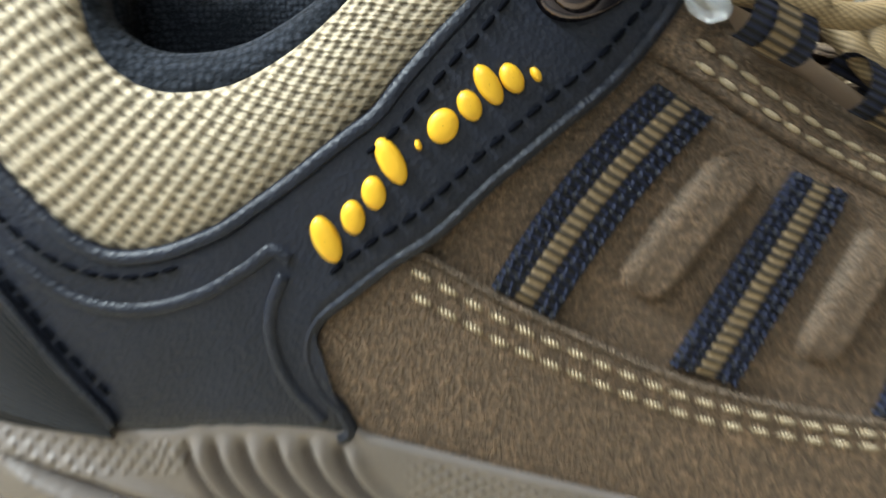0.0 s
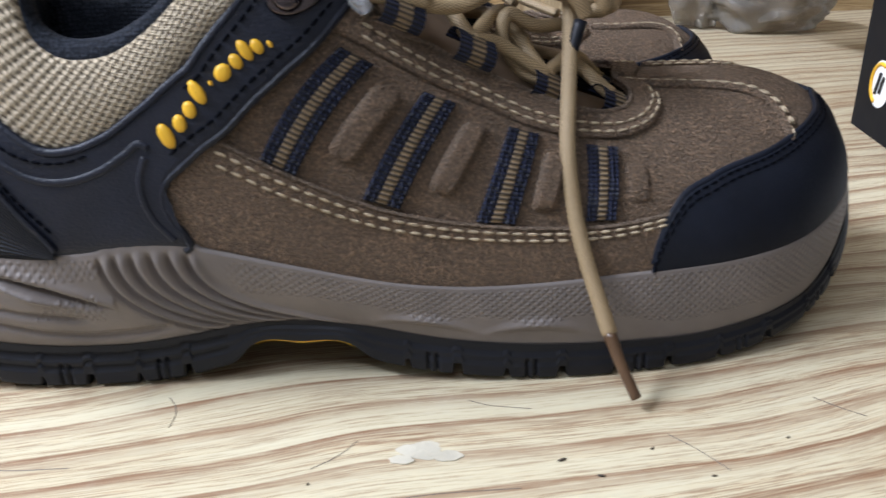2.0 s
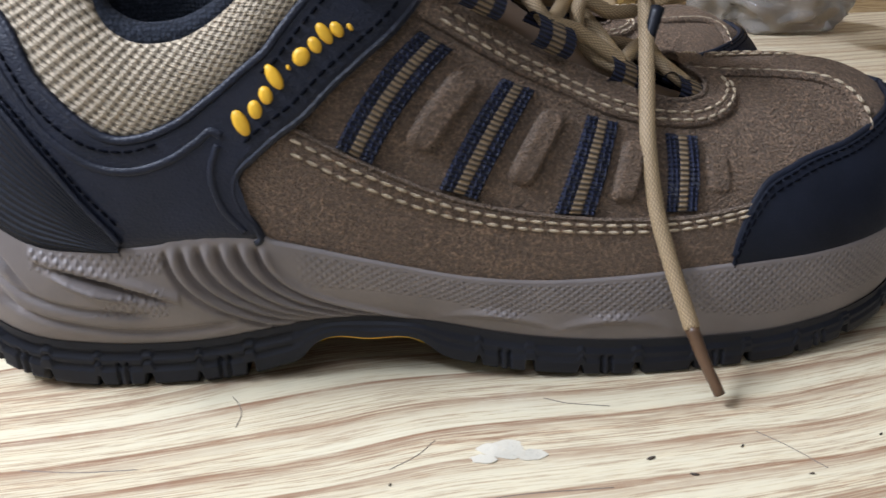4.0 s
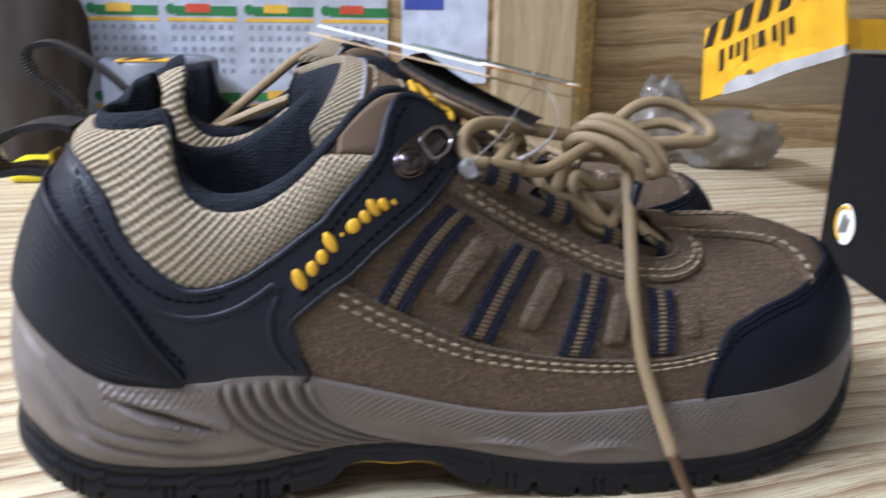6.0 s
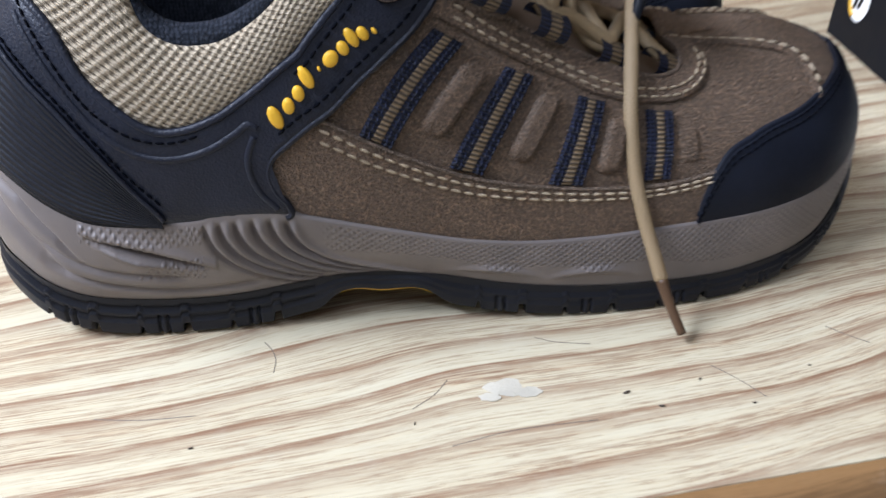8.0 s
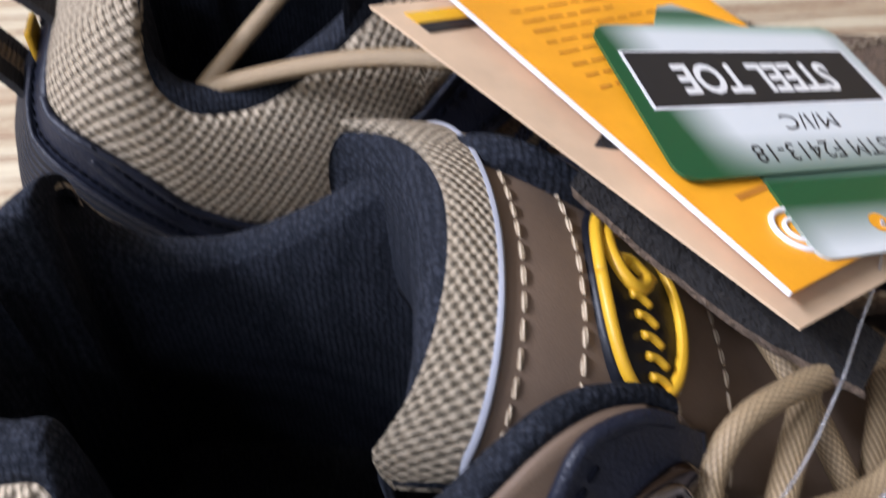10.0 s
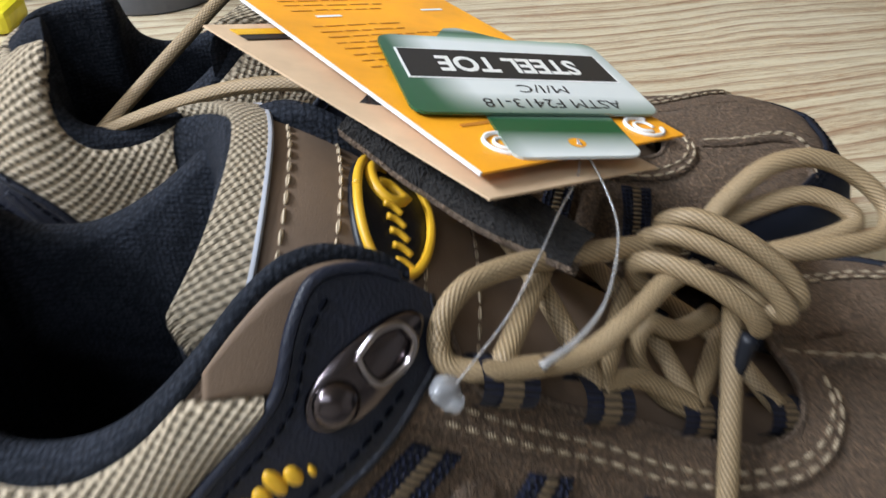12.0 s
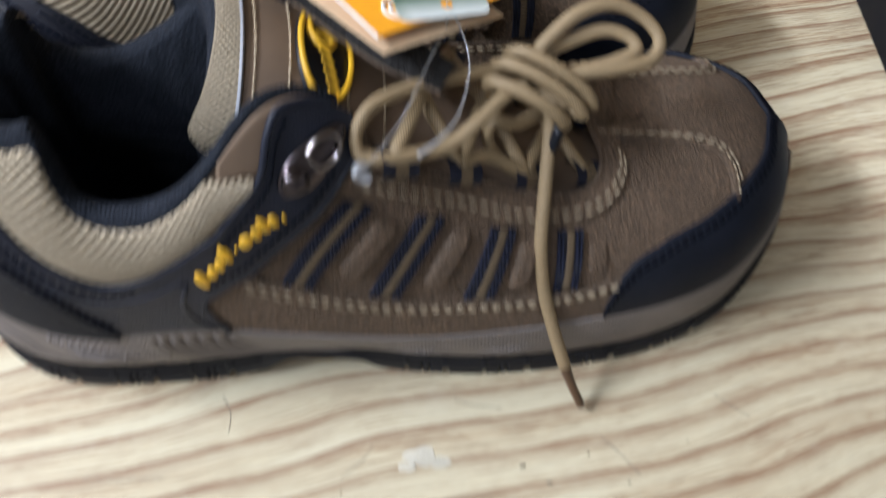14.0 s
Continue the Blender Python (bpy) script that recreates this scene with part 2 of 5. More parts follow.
SUEDE = suede_material("brown_suede", (0.060, 0.034, 0.017), (0.222, 0.136, 0.078))
SUEDE_EDGE = suede_material("cut_suede_edge", (0.12, 0.075, 0.045), (0.235, 0.16, 0.105))
NUBUCK = leather_material("smooth_brown_nubuck", (0.155, 0.103, 0.066), 0.75, 2500, 0.00006, 0.12)
BLACK = leather_material("black_synthetic_leather", (0.0115, 0.0138, 0.0235), 0.46, 1300, 0.00022)
NAVY = leather_material("dark_navy_toe_leather", (0.008, 0.010, 0.017), 0.60, 2200, 0.00008)
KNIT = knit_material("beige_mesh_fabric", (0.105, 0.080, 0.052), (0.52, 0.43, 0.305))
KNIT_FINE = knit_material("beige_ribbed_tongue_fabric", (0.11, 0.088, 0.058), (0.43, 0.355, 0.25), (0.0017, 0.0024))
LINING = lining_material("black_lining_fabric", (0.009, 0.011, 0.015), (0.030, 0.034, 0.045))
INSOLE = suede_material("black_insole_fabric", (0.008, 0.010, 0.014), (0.018, 0.021, 0.030), 1800, 0.0)
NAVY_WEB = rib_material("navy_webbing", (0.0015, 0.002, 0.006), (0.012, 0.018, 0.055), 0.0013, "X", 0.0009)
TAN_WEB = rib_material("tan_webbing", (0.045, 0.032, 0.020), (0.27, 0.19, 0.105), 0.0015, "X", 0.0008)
THREAD = rib_material("cream_thread", (0.28, 0.205, 0.125), (0.66, 0.545, 0.385), 0.0006, "X", 0.0002)
DARK_THREAD = mat("black_thread", (0.003, 0.0035, 0.006), 0.9)
DARK_THREAD.node_tree.nodes["Principled BSDF"].inputs["Specular IOR Level"].default_value = 0.05
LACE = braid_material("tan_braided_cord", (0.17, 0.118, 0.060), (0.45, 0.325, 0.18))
AGLET = plastic_material("brown_aglet_plastic", (0.085, 0.045, 0.022), 0.35)
MIDSOLE = sole_material("taupe_foam", (0.162, 0.139, 0.128))
RUBBER = plastic_material("black_rubber", (0.008, 0.009, 0.013), 0.42, grain=600, depth=0.0002)
YELLOW = plastic_material("yellow_rubber", (0.75, 0.42, 0.02), 0.45)
STEEL = mat("smoky_polished_metal", (0.30, 0.27, 0.27), 0.16, 1.0)
STEEL_DARK = mat("dark_polished_metal", (0.10, 0.085, 0.09), 0.2, 1.0)
GREY_PIPE = plastic_material("grey_piping", (0.26, 0.27, 0.30), 0.55)
for dull, gloss in ((BLACK, .30), (NAVY, .18), (RUBBER, .24), (LINING, .10)):
    dull.node_tree.nodes["Principled BSDF"].inputs["Specular IOR Level"].default_value = gloss
CLEAR = mat("clear_nylon", (0.75, 0.77, 0.80), 0.25)
CLEAR.node_tree.nodes["Principled BSDF"].inputs["Transmission Weight"].default_value = 0.8

# ---- mesh helpers
SIDE = [1]          # 1 builds a right shoe, -1 its mirror image


def link_mesh(name, verts, faces, material, parent=None, label="", uv=None, smooth=True, mirror=True):
    v = np.array(verts, float)
    if mirror and SIDE[0] < 0:
        v = v * np.array([1, -1, 1])
        faces = [tuple(reversed(f)) for f in faces]
    me = bpy.data.meshes.new(name)
    me.from_pydata(v.tolist(), [], [tuple(int(i) for i in f) for f in faces])
    if uv is not None:
        layer = me.uv_layers.new(name="UVMap")
        idx = np.zeros(len(me.loops), dtype=np.int32)
        me.loops.foreach_get("vertex_index", idx)
        layer.data.foreach_set("uv", np.asarray(uv, np.float32)[idx].ravel())
    me.materials.append(material)
    if smooth:
        me.polygons.foreach_set("use_smooth", np.ones(len(me.polygons), dtype=bool))
    ob = new(name, me)
    if parent is not None:
        ob.parent = parent
    if label:
        tagged(ob, label)
    return ob


def part(name, bm, material, parent, label="", smooth=False):
    """One bmesh as one mesh object under a thing or part."""
    bmesh.ops.recalc_face_normals(bm, faces=bm.faces)
    v, f = [tuple(x.co) for x in bm.verts], []
    bm.verts.index_update()
    f = [tuple(x.index for x in face.verts) for face in bm.faces]
    bm.free()
    return link_mesh(name, v, f, material, parent, label, smooth=smooth, mirror=False)


def grid_faces(n, m, base=0, wrap=False):
    out = []
    for i in range(n - 1):
        for j in range(m if wrap else m - 1):
            k = (j + 1) % m
            out.append((base + i * m + j, base + (i + 1) * m + j, base + (i + 1) * m + k, base + i * m + k))
    return out


def grid_uv(p):
    """Lengths along both ways of a grid of places."""
    n, m, _ = p.shape
    a = np.r_[0, np.cumsum(np.linalg.norm(np.diff(p[:, m // 2], axis=0), axis=1))]
    b = np.r_[0, np.cumsum(np.linalg.norm(np.diff(p[n // 2], axis=0), axis=1))]
    return np.stack(np.meshgrid(a, b, indexing="ij"), -1).reshape(-1, 2)


def sheet(name, p, material, parent, label="", smooth=True):
    n, m, _ = p.shape
    return link_mesh(name, p.reshape(-1, 3), grid_faces(n, m), material, parent, label, grid_uv(p), smooth)


def mesh_uv(p):
    """Cloth that runs level round the heel and climbs towards the strap."""
    n, m, _ = p.shape
    a = np.r_[0, np.cumsum(np.linalg.norm(np.diff(p[:, m // 2, :2], axis=0), axis=1))][:, None] + np.zeros((1, m))
    climb = np.clip(p[..., 0] - .085, 0, None)
    out = np.r_[0, np.cumsum(np.linalg.norm(np.diff(p[n // 2], axis=0), axis=1))][None, :] * .25
    return np.stack([a + .3 * p[..., 2], p[..., 2] - 5.0 * climb ** 2 + out], -1).reshape(-1, 2)


def joined(name, sheets, material, parent, label="", smooth=True):
    v, f, uv, base = [], [], [], 0
    for p in sheets:
        n, m, _ = p.shape
        v.append(p.reshape(-1, 3))
        f += grid_faces(n, m, base)
        uv.append(grid_uv(p))
        base += n * m
    return link_mesh(name, np.vstack(v), f, material, parent, label, np.vstack(uv), smooth)


def tube_grid(points, radius, sides=10, steps=None, flat=1.0):
    """Rings round a path; radius a number or one a point."""
    p = spline(points, steps or max(8, len(points) * 8))
    r = np.interp(np.linspace(0, 1, len(p)), np.linspace(0, 1, np.size(radius)), np.atleast_1d(radius)) if np.size(radius) > 1 else np.full(len(p), float(radius))
    t = np.gradient(p, axis=0)
    t /= np.linalg.norm(t, axis=1, keepdims=True)
    n = np.cross(t[0], [0, 0, 1.0])
    if np.linalg.norm(n) < 1e-3:
        n = np.array([1.0, 0, 0])
    rings, uvs, at = [], [], np.r_[0, np.cumsum(np.linalg.norm(np.diff(p, axis=0), axis=1))]
    a = np.linspace(0, 2 * np.pi, sides + 1)
    for i in range(len(p)):
        n = n - t[i] * (n @ t[i])
        n /= np.linalg.norm(n)
        b = np.cross(t[i], n)
        rings.append(p[i] + r[i] * (np.cos(a)[:, None] * n + flat * np.sin(a)[:, None] * b))
        uvs.append(np.stack([np.full(sides + 1, at[i]), a * r[i]], -1))
    return np.array(rings), np.array(uvs)


def tubes(name, paths, radius, material, parent, label="", sides=10, steps=None, caps=True, flat=1.0):
    v, f, uv, base = [], [], [], 0
    for q in paths:
        g, w = tube_grid(q, radius, sides, steps, flat)
        n, m, _ = g.shape
        v.append(g.reshape(-1, 3))
        uv.append(w.reshape(-1, 2))
        f += grid_faces(n, m, base)
        if caps:
            f += [tuple(base + j for j in range(m - 1)), tuple(base + (n - 1) * m + j for j in reversed(range(m - 1)))]
        base += n * m
    return link_mesh(name, np.vstack(v), f, material, parent, label, np.vstack(uv))


def box_mesh(bm, size, at, turn=None, bevel=0.0):
    r = bmesh.ops.create_cube(bm, size=1.0)
    vs = r["verts"]
    bmesh.ops.scale(bm, vec=size, verts=vs)
    if bevel:
        es = list({e for v in vs for e in v.link_edges})
        made = bmesh.ops.bevel(bm, geom=es, offset=bevel, segments=2, affect="EDGES", profile=0.5)
        vs = list({v for fc in made["faces"] for v in fc.verts} | {v for v in vs if v.is_valid})
    m = Matrix.Translation(at) @ (turn.to_4x4() if turn else Matrix())
    bmesh.ops.transform(bm, matrix=m, verts=vs)
    return vs


def slab(bm, corners, normal, thick):
    """A flat piece with four or more corners, given thickness along normal."""
    n = Vector(normal).normalized() * thick
    lo = [bm.verts.new(Vector(c)) for c in corners]
    hi = [bm.verts.new(Vector(c) + n) for c in corners]
    bm.faces.new(lo[::-1])
    bm.faces.new(hi)
    for i in range(len(lo)):
        j = (i + 1) % len(lo)
        bm.faces.new((lo[i], lo[j], hi[j], hi[i]))



# ---- the table and the corner it stands in
OAK = wood_material("oak_veneer_table", [(0.42, (0.605, 0.545, 0.385)), (0.53, (0.565, 0.485, 0.325)), (0.58, (0.47, 0.355, 0.225)), (0.63, (0.26, 0.150, 0.085))], 1.0, -0.07, 0.42, 0.8, 0.012, 0.0135)
WALLWOOD = wood_material("wood_panel_wall", [(0.38, (0.50, 0.38, 0.215)), (0.5, (0.42, 0.30, 0.155)), (0.56, (0.33, 0.22, 0.10)), (0.66, (0.20, 0.12, 0.05))], 0.7, 0.0, 0.5, 0.7, 0.012, 0.022, 1.5708)
FRAMEWOOD = wood_material("pale_wood_post", [(0.38, (0.46, 0.37, 0.24)), (0.5, (0.40, 0.31, 0.19)), (0.6, (0.28, 0.20, 0.11))], 0.7, 1.5708, 0.5, 0.5, 0.012, 0.0, 1.5708)


EDGEWOOD = wood_material("brown_edge_wood", [(0.3, (0.30, 0.17, 0.07)), (0.5, (0.24, 0.13, 0.05)), (0.65, (0.15, 0.08, 0.03))], 1.0, 0.0, 0.45, 0.5)


def rounded_board(name, lo, hi, r, material, parent=None, label="", seg=4):
    bm = bmesh.new()
    size = [b - a for a, b in zip(lo, hi)]
    box_mesh(bm, size, [(a + b) / 2 for a, b in zip(lo, hi)], bevel=r)
    return part(name, bm, material, parent, label)



table = new("table")
tagged(table, "scratched oak-veneer table with a rounded front edge", "table")
rounded_board("tabletop", (-1.0, .0, -.030), (1.0, .70, 0), .0012, OAK, table, "oak veneer tabletop with scratches")
bm = bmesh.new()
prof = [(0, -.0005), (-.004, -.0010), (-.0075, -.004), (-.009, -.009), (-.009, -.026), (-.006, -.030), (0, -.030)]
rows = [[bm.verts.new((x, y, z)) for y, z in prof] for x in (-1.0, 1.0)]
for a in range(len(prof) - 1):
    bm.faces.new((rows[0][a], rows[1][a], rows[1][a + 1], rows[0][a + 1]))
part("edge_moulding", bm, EDGEWOOD, table, "worn brown wooden edge moulding", smooth=True)
for x in (-.92, .92):
    for y in (.05, .64):
        rounded_board("leg", (x - .03, y - .03, -.74), (x + .03, y + .03, -.030), .003, EDGEWOOD, table)
table.matrix_world = pose(.152, .043, 0, 0, 0, 4.5)

# the room around
PLASTER = plastic_material("off_white_plaster", (0.62, 0.60, 0.55), 0.8, grain=60, depth=0.001)
FLOOR = plastic_material("grey_floor_tile", (0.25, 0.24, 0.23), 0.6, grain=60, depth=0.001)


def room_slab(name, lo, hi, material, label):
    ob = rounded_board(name, lo, hi, .002, material)
    return tagged(ob, label, name.split("_")[0], kind="structure")


room_slab("floor", (-2.3, -2.3, -.80), (2.3, .86, -.74), FLOOR, "grey tiled floor below the table")
room_slab("ceiling", (-2.3, -2.3, 1.70), (2.3, .86, 1.76), PLASTER, "off-white plaster ceiling")
room_slab("wall_west", (-2.36, -2.3, -.74), (-2.3, .86, 1.70), PLASTER, "off-white plaster wall")
room_slab("wall_east", (2.3, -2.3, -.74), (2.36, .86, 1.70), PLASTER, "off-white plaster wall")
room_slab("wall_south", (-2.3, -2.36, -.74), (2.3, -2.3, 1.70), PLASTER, "off-white plaster wall")
room_slab("wall_north", (-2.3, .74, -.74), (2.3, .80, 1.70), WALLWOOD, "brown wood-panelled wall behind the table")

# ---- the shoe: an upper drawn over a last, and what is sewn on it
def spline(ctrl, k):
    """Catmull-Rom through ctrl, k points at even steps of length."""
    p = np.array(ctrl, float)
    q = np.vstack([2 * p[0] - p[1], p, 2 * p[-1] - p[-2]])
    out = []
    for i in range(len(p) - 1):
        a, b, c, d = q[i:i + 4]
        s = np.linspace(0, 1, 24, endpoint=False)[:, None]
        out.append(0.5 * (2 * b + (c - a) * s + (2 * a - 5 * b + 4 * c - d) * s ** 2 + (3 * b - a - 3 * c + d) * s ** 3))
    out = np.vstack(out + [p[-1:]])
    at = np.r_[0, np.cumsum(np.linalg.norm(np.diff(out, axis=0), axis=1))]
    want = np.linspace(0, at[-1], k)
    return np.stack([np.interp(want, at, out[:, n]) for n in range(p.shape[1])], 1)


def profile(table):
    """A smooth function of one number through (x, value) pairs."""
    t = np.array(table, float)
    slope = np.gradient(t[:, 1], t[:, 0])

    def f(x):
        x = np.clip(np.asarray(x, float), t[0, 0], t[-1, 0])
        i = np.clip(np.searchsorted(t[:, 0], x, side="right") - 1, 0, len(t) - 2)
        h = t[i + 1, 0] - t[i, 0]
        s = (x - t[i, 0]) / h
        return ((1 + 2 * s) * (1 - s) ** 2 * t[i, 1] + s * (1 - s) ** 2 * h * slope[i]
                + s * s * (3 - 2 * s) * t[i + 1, 1] + s * s * (s - 1) * h * slope[i + 1])
    return f


# outlines in plan, heel at x = 0, toe ahead; the outer side of the right shoe is -y
SOLE = {-1: spline([(0, 0), (.006, -.022), (.02, -.0355), (.041, -.041), (.08, -.042), (.12, -.0425), (.16, -.0455), (.20, -.048), (.235, -.0465), (.265, -.042), (.293, -.031), (.315, -.009), (.3245, .015)], 500),
        1: spline([(0, 0), (.006, .020), (.02, .032), (.041, .037), (.08, .036), (.12, .034), (.16, .039), (.20, .049), (.235, .059), (.265, .0635), (.293, .059), (.315, .043), (.3245, .015)], 500)}
FEATHER = {-1: spline([(.007, 0), (.012, -.022), (.024, -.036), (.046, -.044), (.08, -.0475), (.12, -.049), (.16, -.048), (.20, -.047), (.235, -.045), (.265, -.0405), (.291, -.030), (.312, -.009), (.320, .015)], 500),
           1: spline([(.007, 0), (.012, .018), (.024, .030), (.046, .036), (.08, .036), (.12, .036), (.16, .040), (.20, .048), (.235, .057), (.265, .061), (.291, .057), (.312, .041), (.320, .015)], 500)}
feather_z = profile([(0, .069), (.06, .067), (.1, .063), (.124, .058), (.145, .053), (.17, .0485), (.213, .0466), (.256, .0468), (.29, .0484), (.332, .0488), (.372, .0454), (.421, .0405), (.505, .033), (.548, .0312), (.607, .0309), (.676, .0322), (.732, .0329), (.794, .0337), (.861, .0362), (.93, .0410), (1, .0455)])
tread_z = profile([(0, .030), (.06, .029), (.1, .0265), (.122, .0223), (.156, .0174), (.2, .0149), (.244, .0138), (.288, .0142), (.333, .0166), (.377, .0195), (.42, .0207), (.463, .0192), (.534, .0142), (.58, .0124), (.672, .0107), (.743, .0106), (.823, .0136), (.88, .0185), (.92, .0255), (.955, .036), (.98, .044), (1, .047)])
ground_z = profile([(0, .017), (.06, .0155), (.09, .013), (.115, .0085), (.147, .0036), (.19, .0005), (.206, 0), (.274, 0), (.31, .001), (.345, .004), (.366, .0072), (.376, .0115), (.42, .0138), (.463, .0120), (.475, .0078), (.5, .0045), (.561, .001), (.6, 0), (.72, 0), (.771, .001), (.858, .008), (.92, .0165), (.96, .025), (1, .031)])
ridge_x = profile([(0, .08), (.1, .09), (.2, .105), (.35, .128), (.5, .170), (.6, .196), (.7, .222), (.8, .244), (.9, .264), (1, .272)])
ridge_z = profile([(0, .16), (.08, .165), (.11, .165), (.134, .152), (.16, .127), (.183, .102), (.207, .087), (.232, .079), (.25, .078), (.28, .082)])
round_n = profile([(.05, 3.0), (.13, 2.6), (.18, 2.1), (.24, 2.0), (.28, 2.1)])
along = np.linspace(0, 1, 500)
for outline in (SOLE, FEATHER):
    for k in outline:
        outline[k][:, 0] += .0055 * np.clip(1 - outline[k][:, 0] / .075, 0, 1) ** 2     # the heel is cut short
        if k > 0:
            outline[k][:, 1] += .004 * np.exp(-((outline[k][:, 0] - .272) / .035) ** 2)  # the big-toe side is full


def skin(u, v, s, off=0.0):
    """A place on the upper: u from the heel's middle to the toe, v from the sole's edge to the ridge, s the side."""
    u, v = np.broadcast_arrays(np.asarray(u, float), np.asarray(v, float))

    def at(u, v):
        u, v = np.clip(u, 0, 1), np.clip(v, 0, 1)
        bx, by = np.interp(u, along, FEATHER[s][:, 0]), np.interp(u, along, FEATHER[s][:, 1])
        bz, rx = feather_z(u), ridge_x(u)
        rz, n = ridge_z(rx), round_n(rx) + (.85 * np.clip((u - .55) / .2, 0, 1) * np.clip((1 - u) / .16, 0, 1) if s > 0 else 0)
        ry = .013 * np.clip((u - .5) / .5, 0, 1)
        a = v * np.pi / 2
        up, out = np.sin(a) ** (2 / n), np.cos(a) ** (2 / n)
        ease = np.clip(1 - u / .30, 0, 1)
        lean = .058 * ease ** 2 * (3 - 2 * ease) * up ** 1.5
        near = np.clip((.40 - u) / .22, 0, 1)
        near = near ** 2 * (3 - 2 * near)
        pinch = 1 - .75 * up ** 3 * near
        return np.stack([lean + rx + (bx - rx) * out, ry + (by - ry) * out * pinch, bz + (rz - bz) * up], -1)
    p = at(u, v)
    off = np.asarray(off, float)
    if np.any(off != 0):
        e = 2e-3
        du = at(u + e, v) - at(u - e, v)
        w = np.clip(v, e * 2, 1 - e * 2)
        dv = at(u, w + e) - at(u, w - e)
        n = np.cross(du, dv) * -s
        n /= np.maximum(np.linalg.norm(n, axis=-1, keepdims=True), 1e-12)
        p = p + n * off[..., None]
    return p


topline = profile([(0, .288), (.10, .305), (.158, .352), (.19, .369), (.206, .348), (.22, .303), (.235, .260), (.255, .235), (.281, .228), (.31, .250), (.34, .322), (.364, .43), (.381, .535), (.395, .62), (.409, .68), (.428, .73), (.455, .75), (.468, .72), (.48, .645), (.53, .66), (.6, .675), (.655, .652), (.70, .665), (.73, .735), (.748, .83), (.765, 1), (1, 1)])
def rim(u, s):
    """The collar's edge; on the inner side it steps down nearer the heel."""
    return topline(u) if s < 0 else topline(np.interp(u, [0, .058, .088, .122, .205, .297, .400, .455, 1], [0, .150, .190, .220, .281, .340, .415, .455, 1]))


counter_top = profile([(0, .225), (.08, .235), (.145, .222), (.16, .207), (.187, .163), (.21, .13), (.236, .109), (.262, .103), (.285, .113), (.313, .147), (.343, .21), (.372, .315), (.388, .385), (.398, .462)])
seam = profile([(.33, .150), (.374, .144), (.404, .137), (.441, .139), (.48, .147), (.521, .164), (.563, .178), (.607, .185), (.678, .2), (.74, .25)])
eyestay_low = profile([(.45, .485), (.501, .518), (.569, .545), (.617, .522), (.667, .525), (.712, .56), (.746, .64), (.78, .80), (.80, 1)])
cap_edge = profile([(.7025, .012), (.706, .09), (.711, .15), (.729, .272), (.768, .369), (.833, .427), (.904, .462), (1, .475)])
STRAP_BACK = [(0, .225), (.08, .235), (.145, .222), (.187, .163), (.236, .109), (.268, .105), (.295, .122), (.313, .147), (.327, .172), (.338, .197), (.348, .222), (.358, .25), (.366, .285), (.376, .33), (.388, .39), (.398, .462), (.402, .57), (.409, .655), (.428, .715), (.444, .735)]
STRAP_FRONT = [(0, 0), (.06, 0), (.12, 0), (.18, 0), (.24, 0), (.29, 0), (.340, 0), (.342, .010), (.334, .022), (.3295, .042), (.333, .065), (.346, .092), (.362, .128), (.381, .173), (.4, .24), (.42, .318), (.441, .417), (.457, .53), (.4665, .64), (.460, .738)]


def dip(u, s):
    """The heel counter is cut lower on the inner side: the share of its height that stays."""
    u = np.asarray(u, float)
    return 1 - (.42 if s > 0 else 0) * np.clip(u / .06, 0, 1) * np.clip((.345 - u) / .07, 0, 1)


def through_points(ctrl, per=6):
    """A smooth line through ctrl with per steps between each two."""
    p = np.array(ctrl, float)
    q = np.vstack([2 * p[0] - p[1], p, 2 * p[-1] - p[-2]])
    out = []
    for i in range(len(p) - 1):
        a, b, c, d = q[i:i + 4]
        s = np.linspace(0, 1, per, endpoint=False)[:, None]
        out.append(0.5 * (2 * b + (c - a) * s + (2 * a - 5 * b + 4 * c - d) * s ** 2 + (3 * b - a - 3 * c + d) * s ** 3))
    return np.vstack(out + [p[-1:]])


def ruled(a, b, s, off, nb=12, bulge=0.0, ends=True, lip=0.05, sunk=0.0006):
    """A sewn-on piece between two lines of the upper, with a rounded edge."""
    t = np.r_[0, 0, lip, np.linspace(lip, 1 - lip, nb)[1:-1], 1 - lip, 1, 1]
    h = np.r_[0, .7, 1, np.ones(nb - 2), 1, .7, 0]
    if ends:
        a, b = np.vstack([a[:1], a, a[-1:]]), np.vstack([b[:1], b, b[-1:]])
        g = np.r_[0, .7, np.ones(len(a) - 4), .7, 0]
    else:
        g = np.ones(len(a))
    uv = a[:, None, :] * (1 - t)[None, :, None] + b[:, None, :] * t[None, :, None]
    o = -sunk + (off + sunk) * np.minimum(h[None, :], g[:, None]) + bulge * (np.sin(np.pi * t) ** .6)[None, :] * g[:, None]
    return skin(uv[..., 0], uv[..., 1], s, o)


def band(u0, u1, lo, hi, s, off, nu=90, nb=12, bulge=0.0, ends=True):
    u = np.linspace(u0, u1, nu)
    return ruled(np.stack([u, lo(u) + 0 * u], 1), np.stack([u, hi(u) + 0 * u], 1), s, off, nb, bulge, ends)


def on_skin(uv, s, off, k=None):
    w = through_points(uv, 8)
    return skin(w[:, 0], w[:, 1], s, np.full(len(w), off))


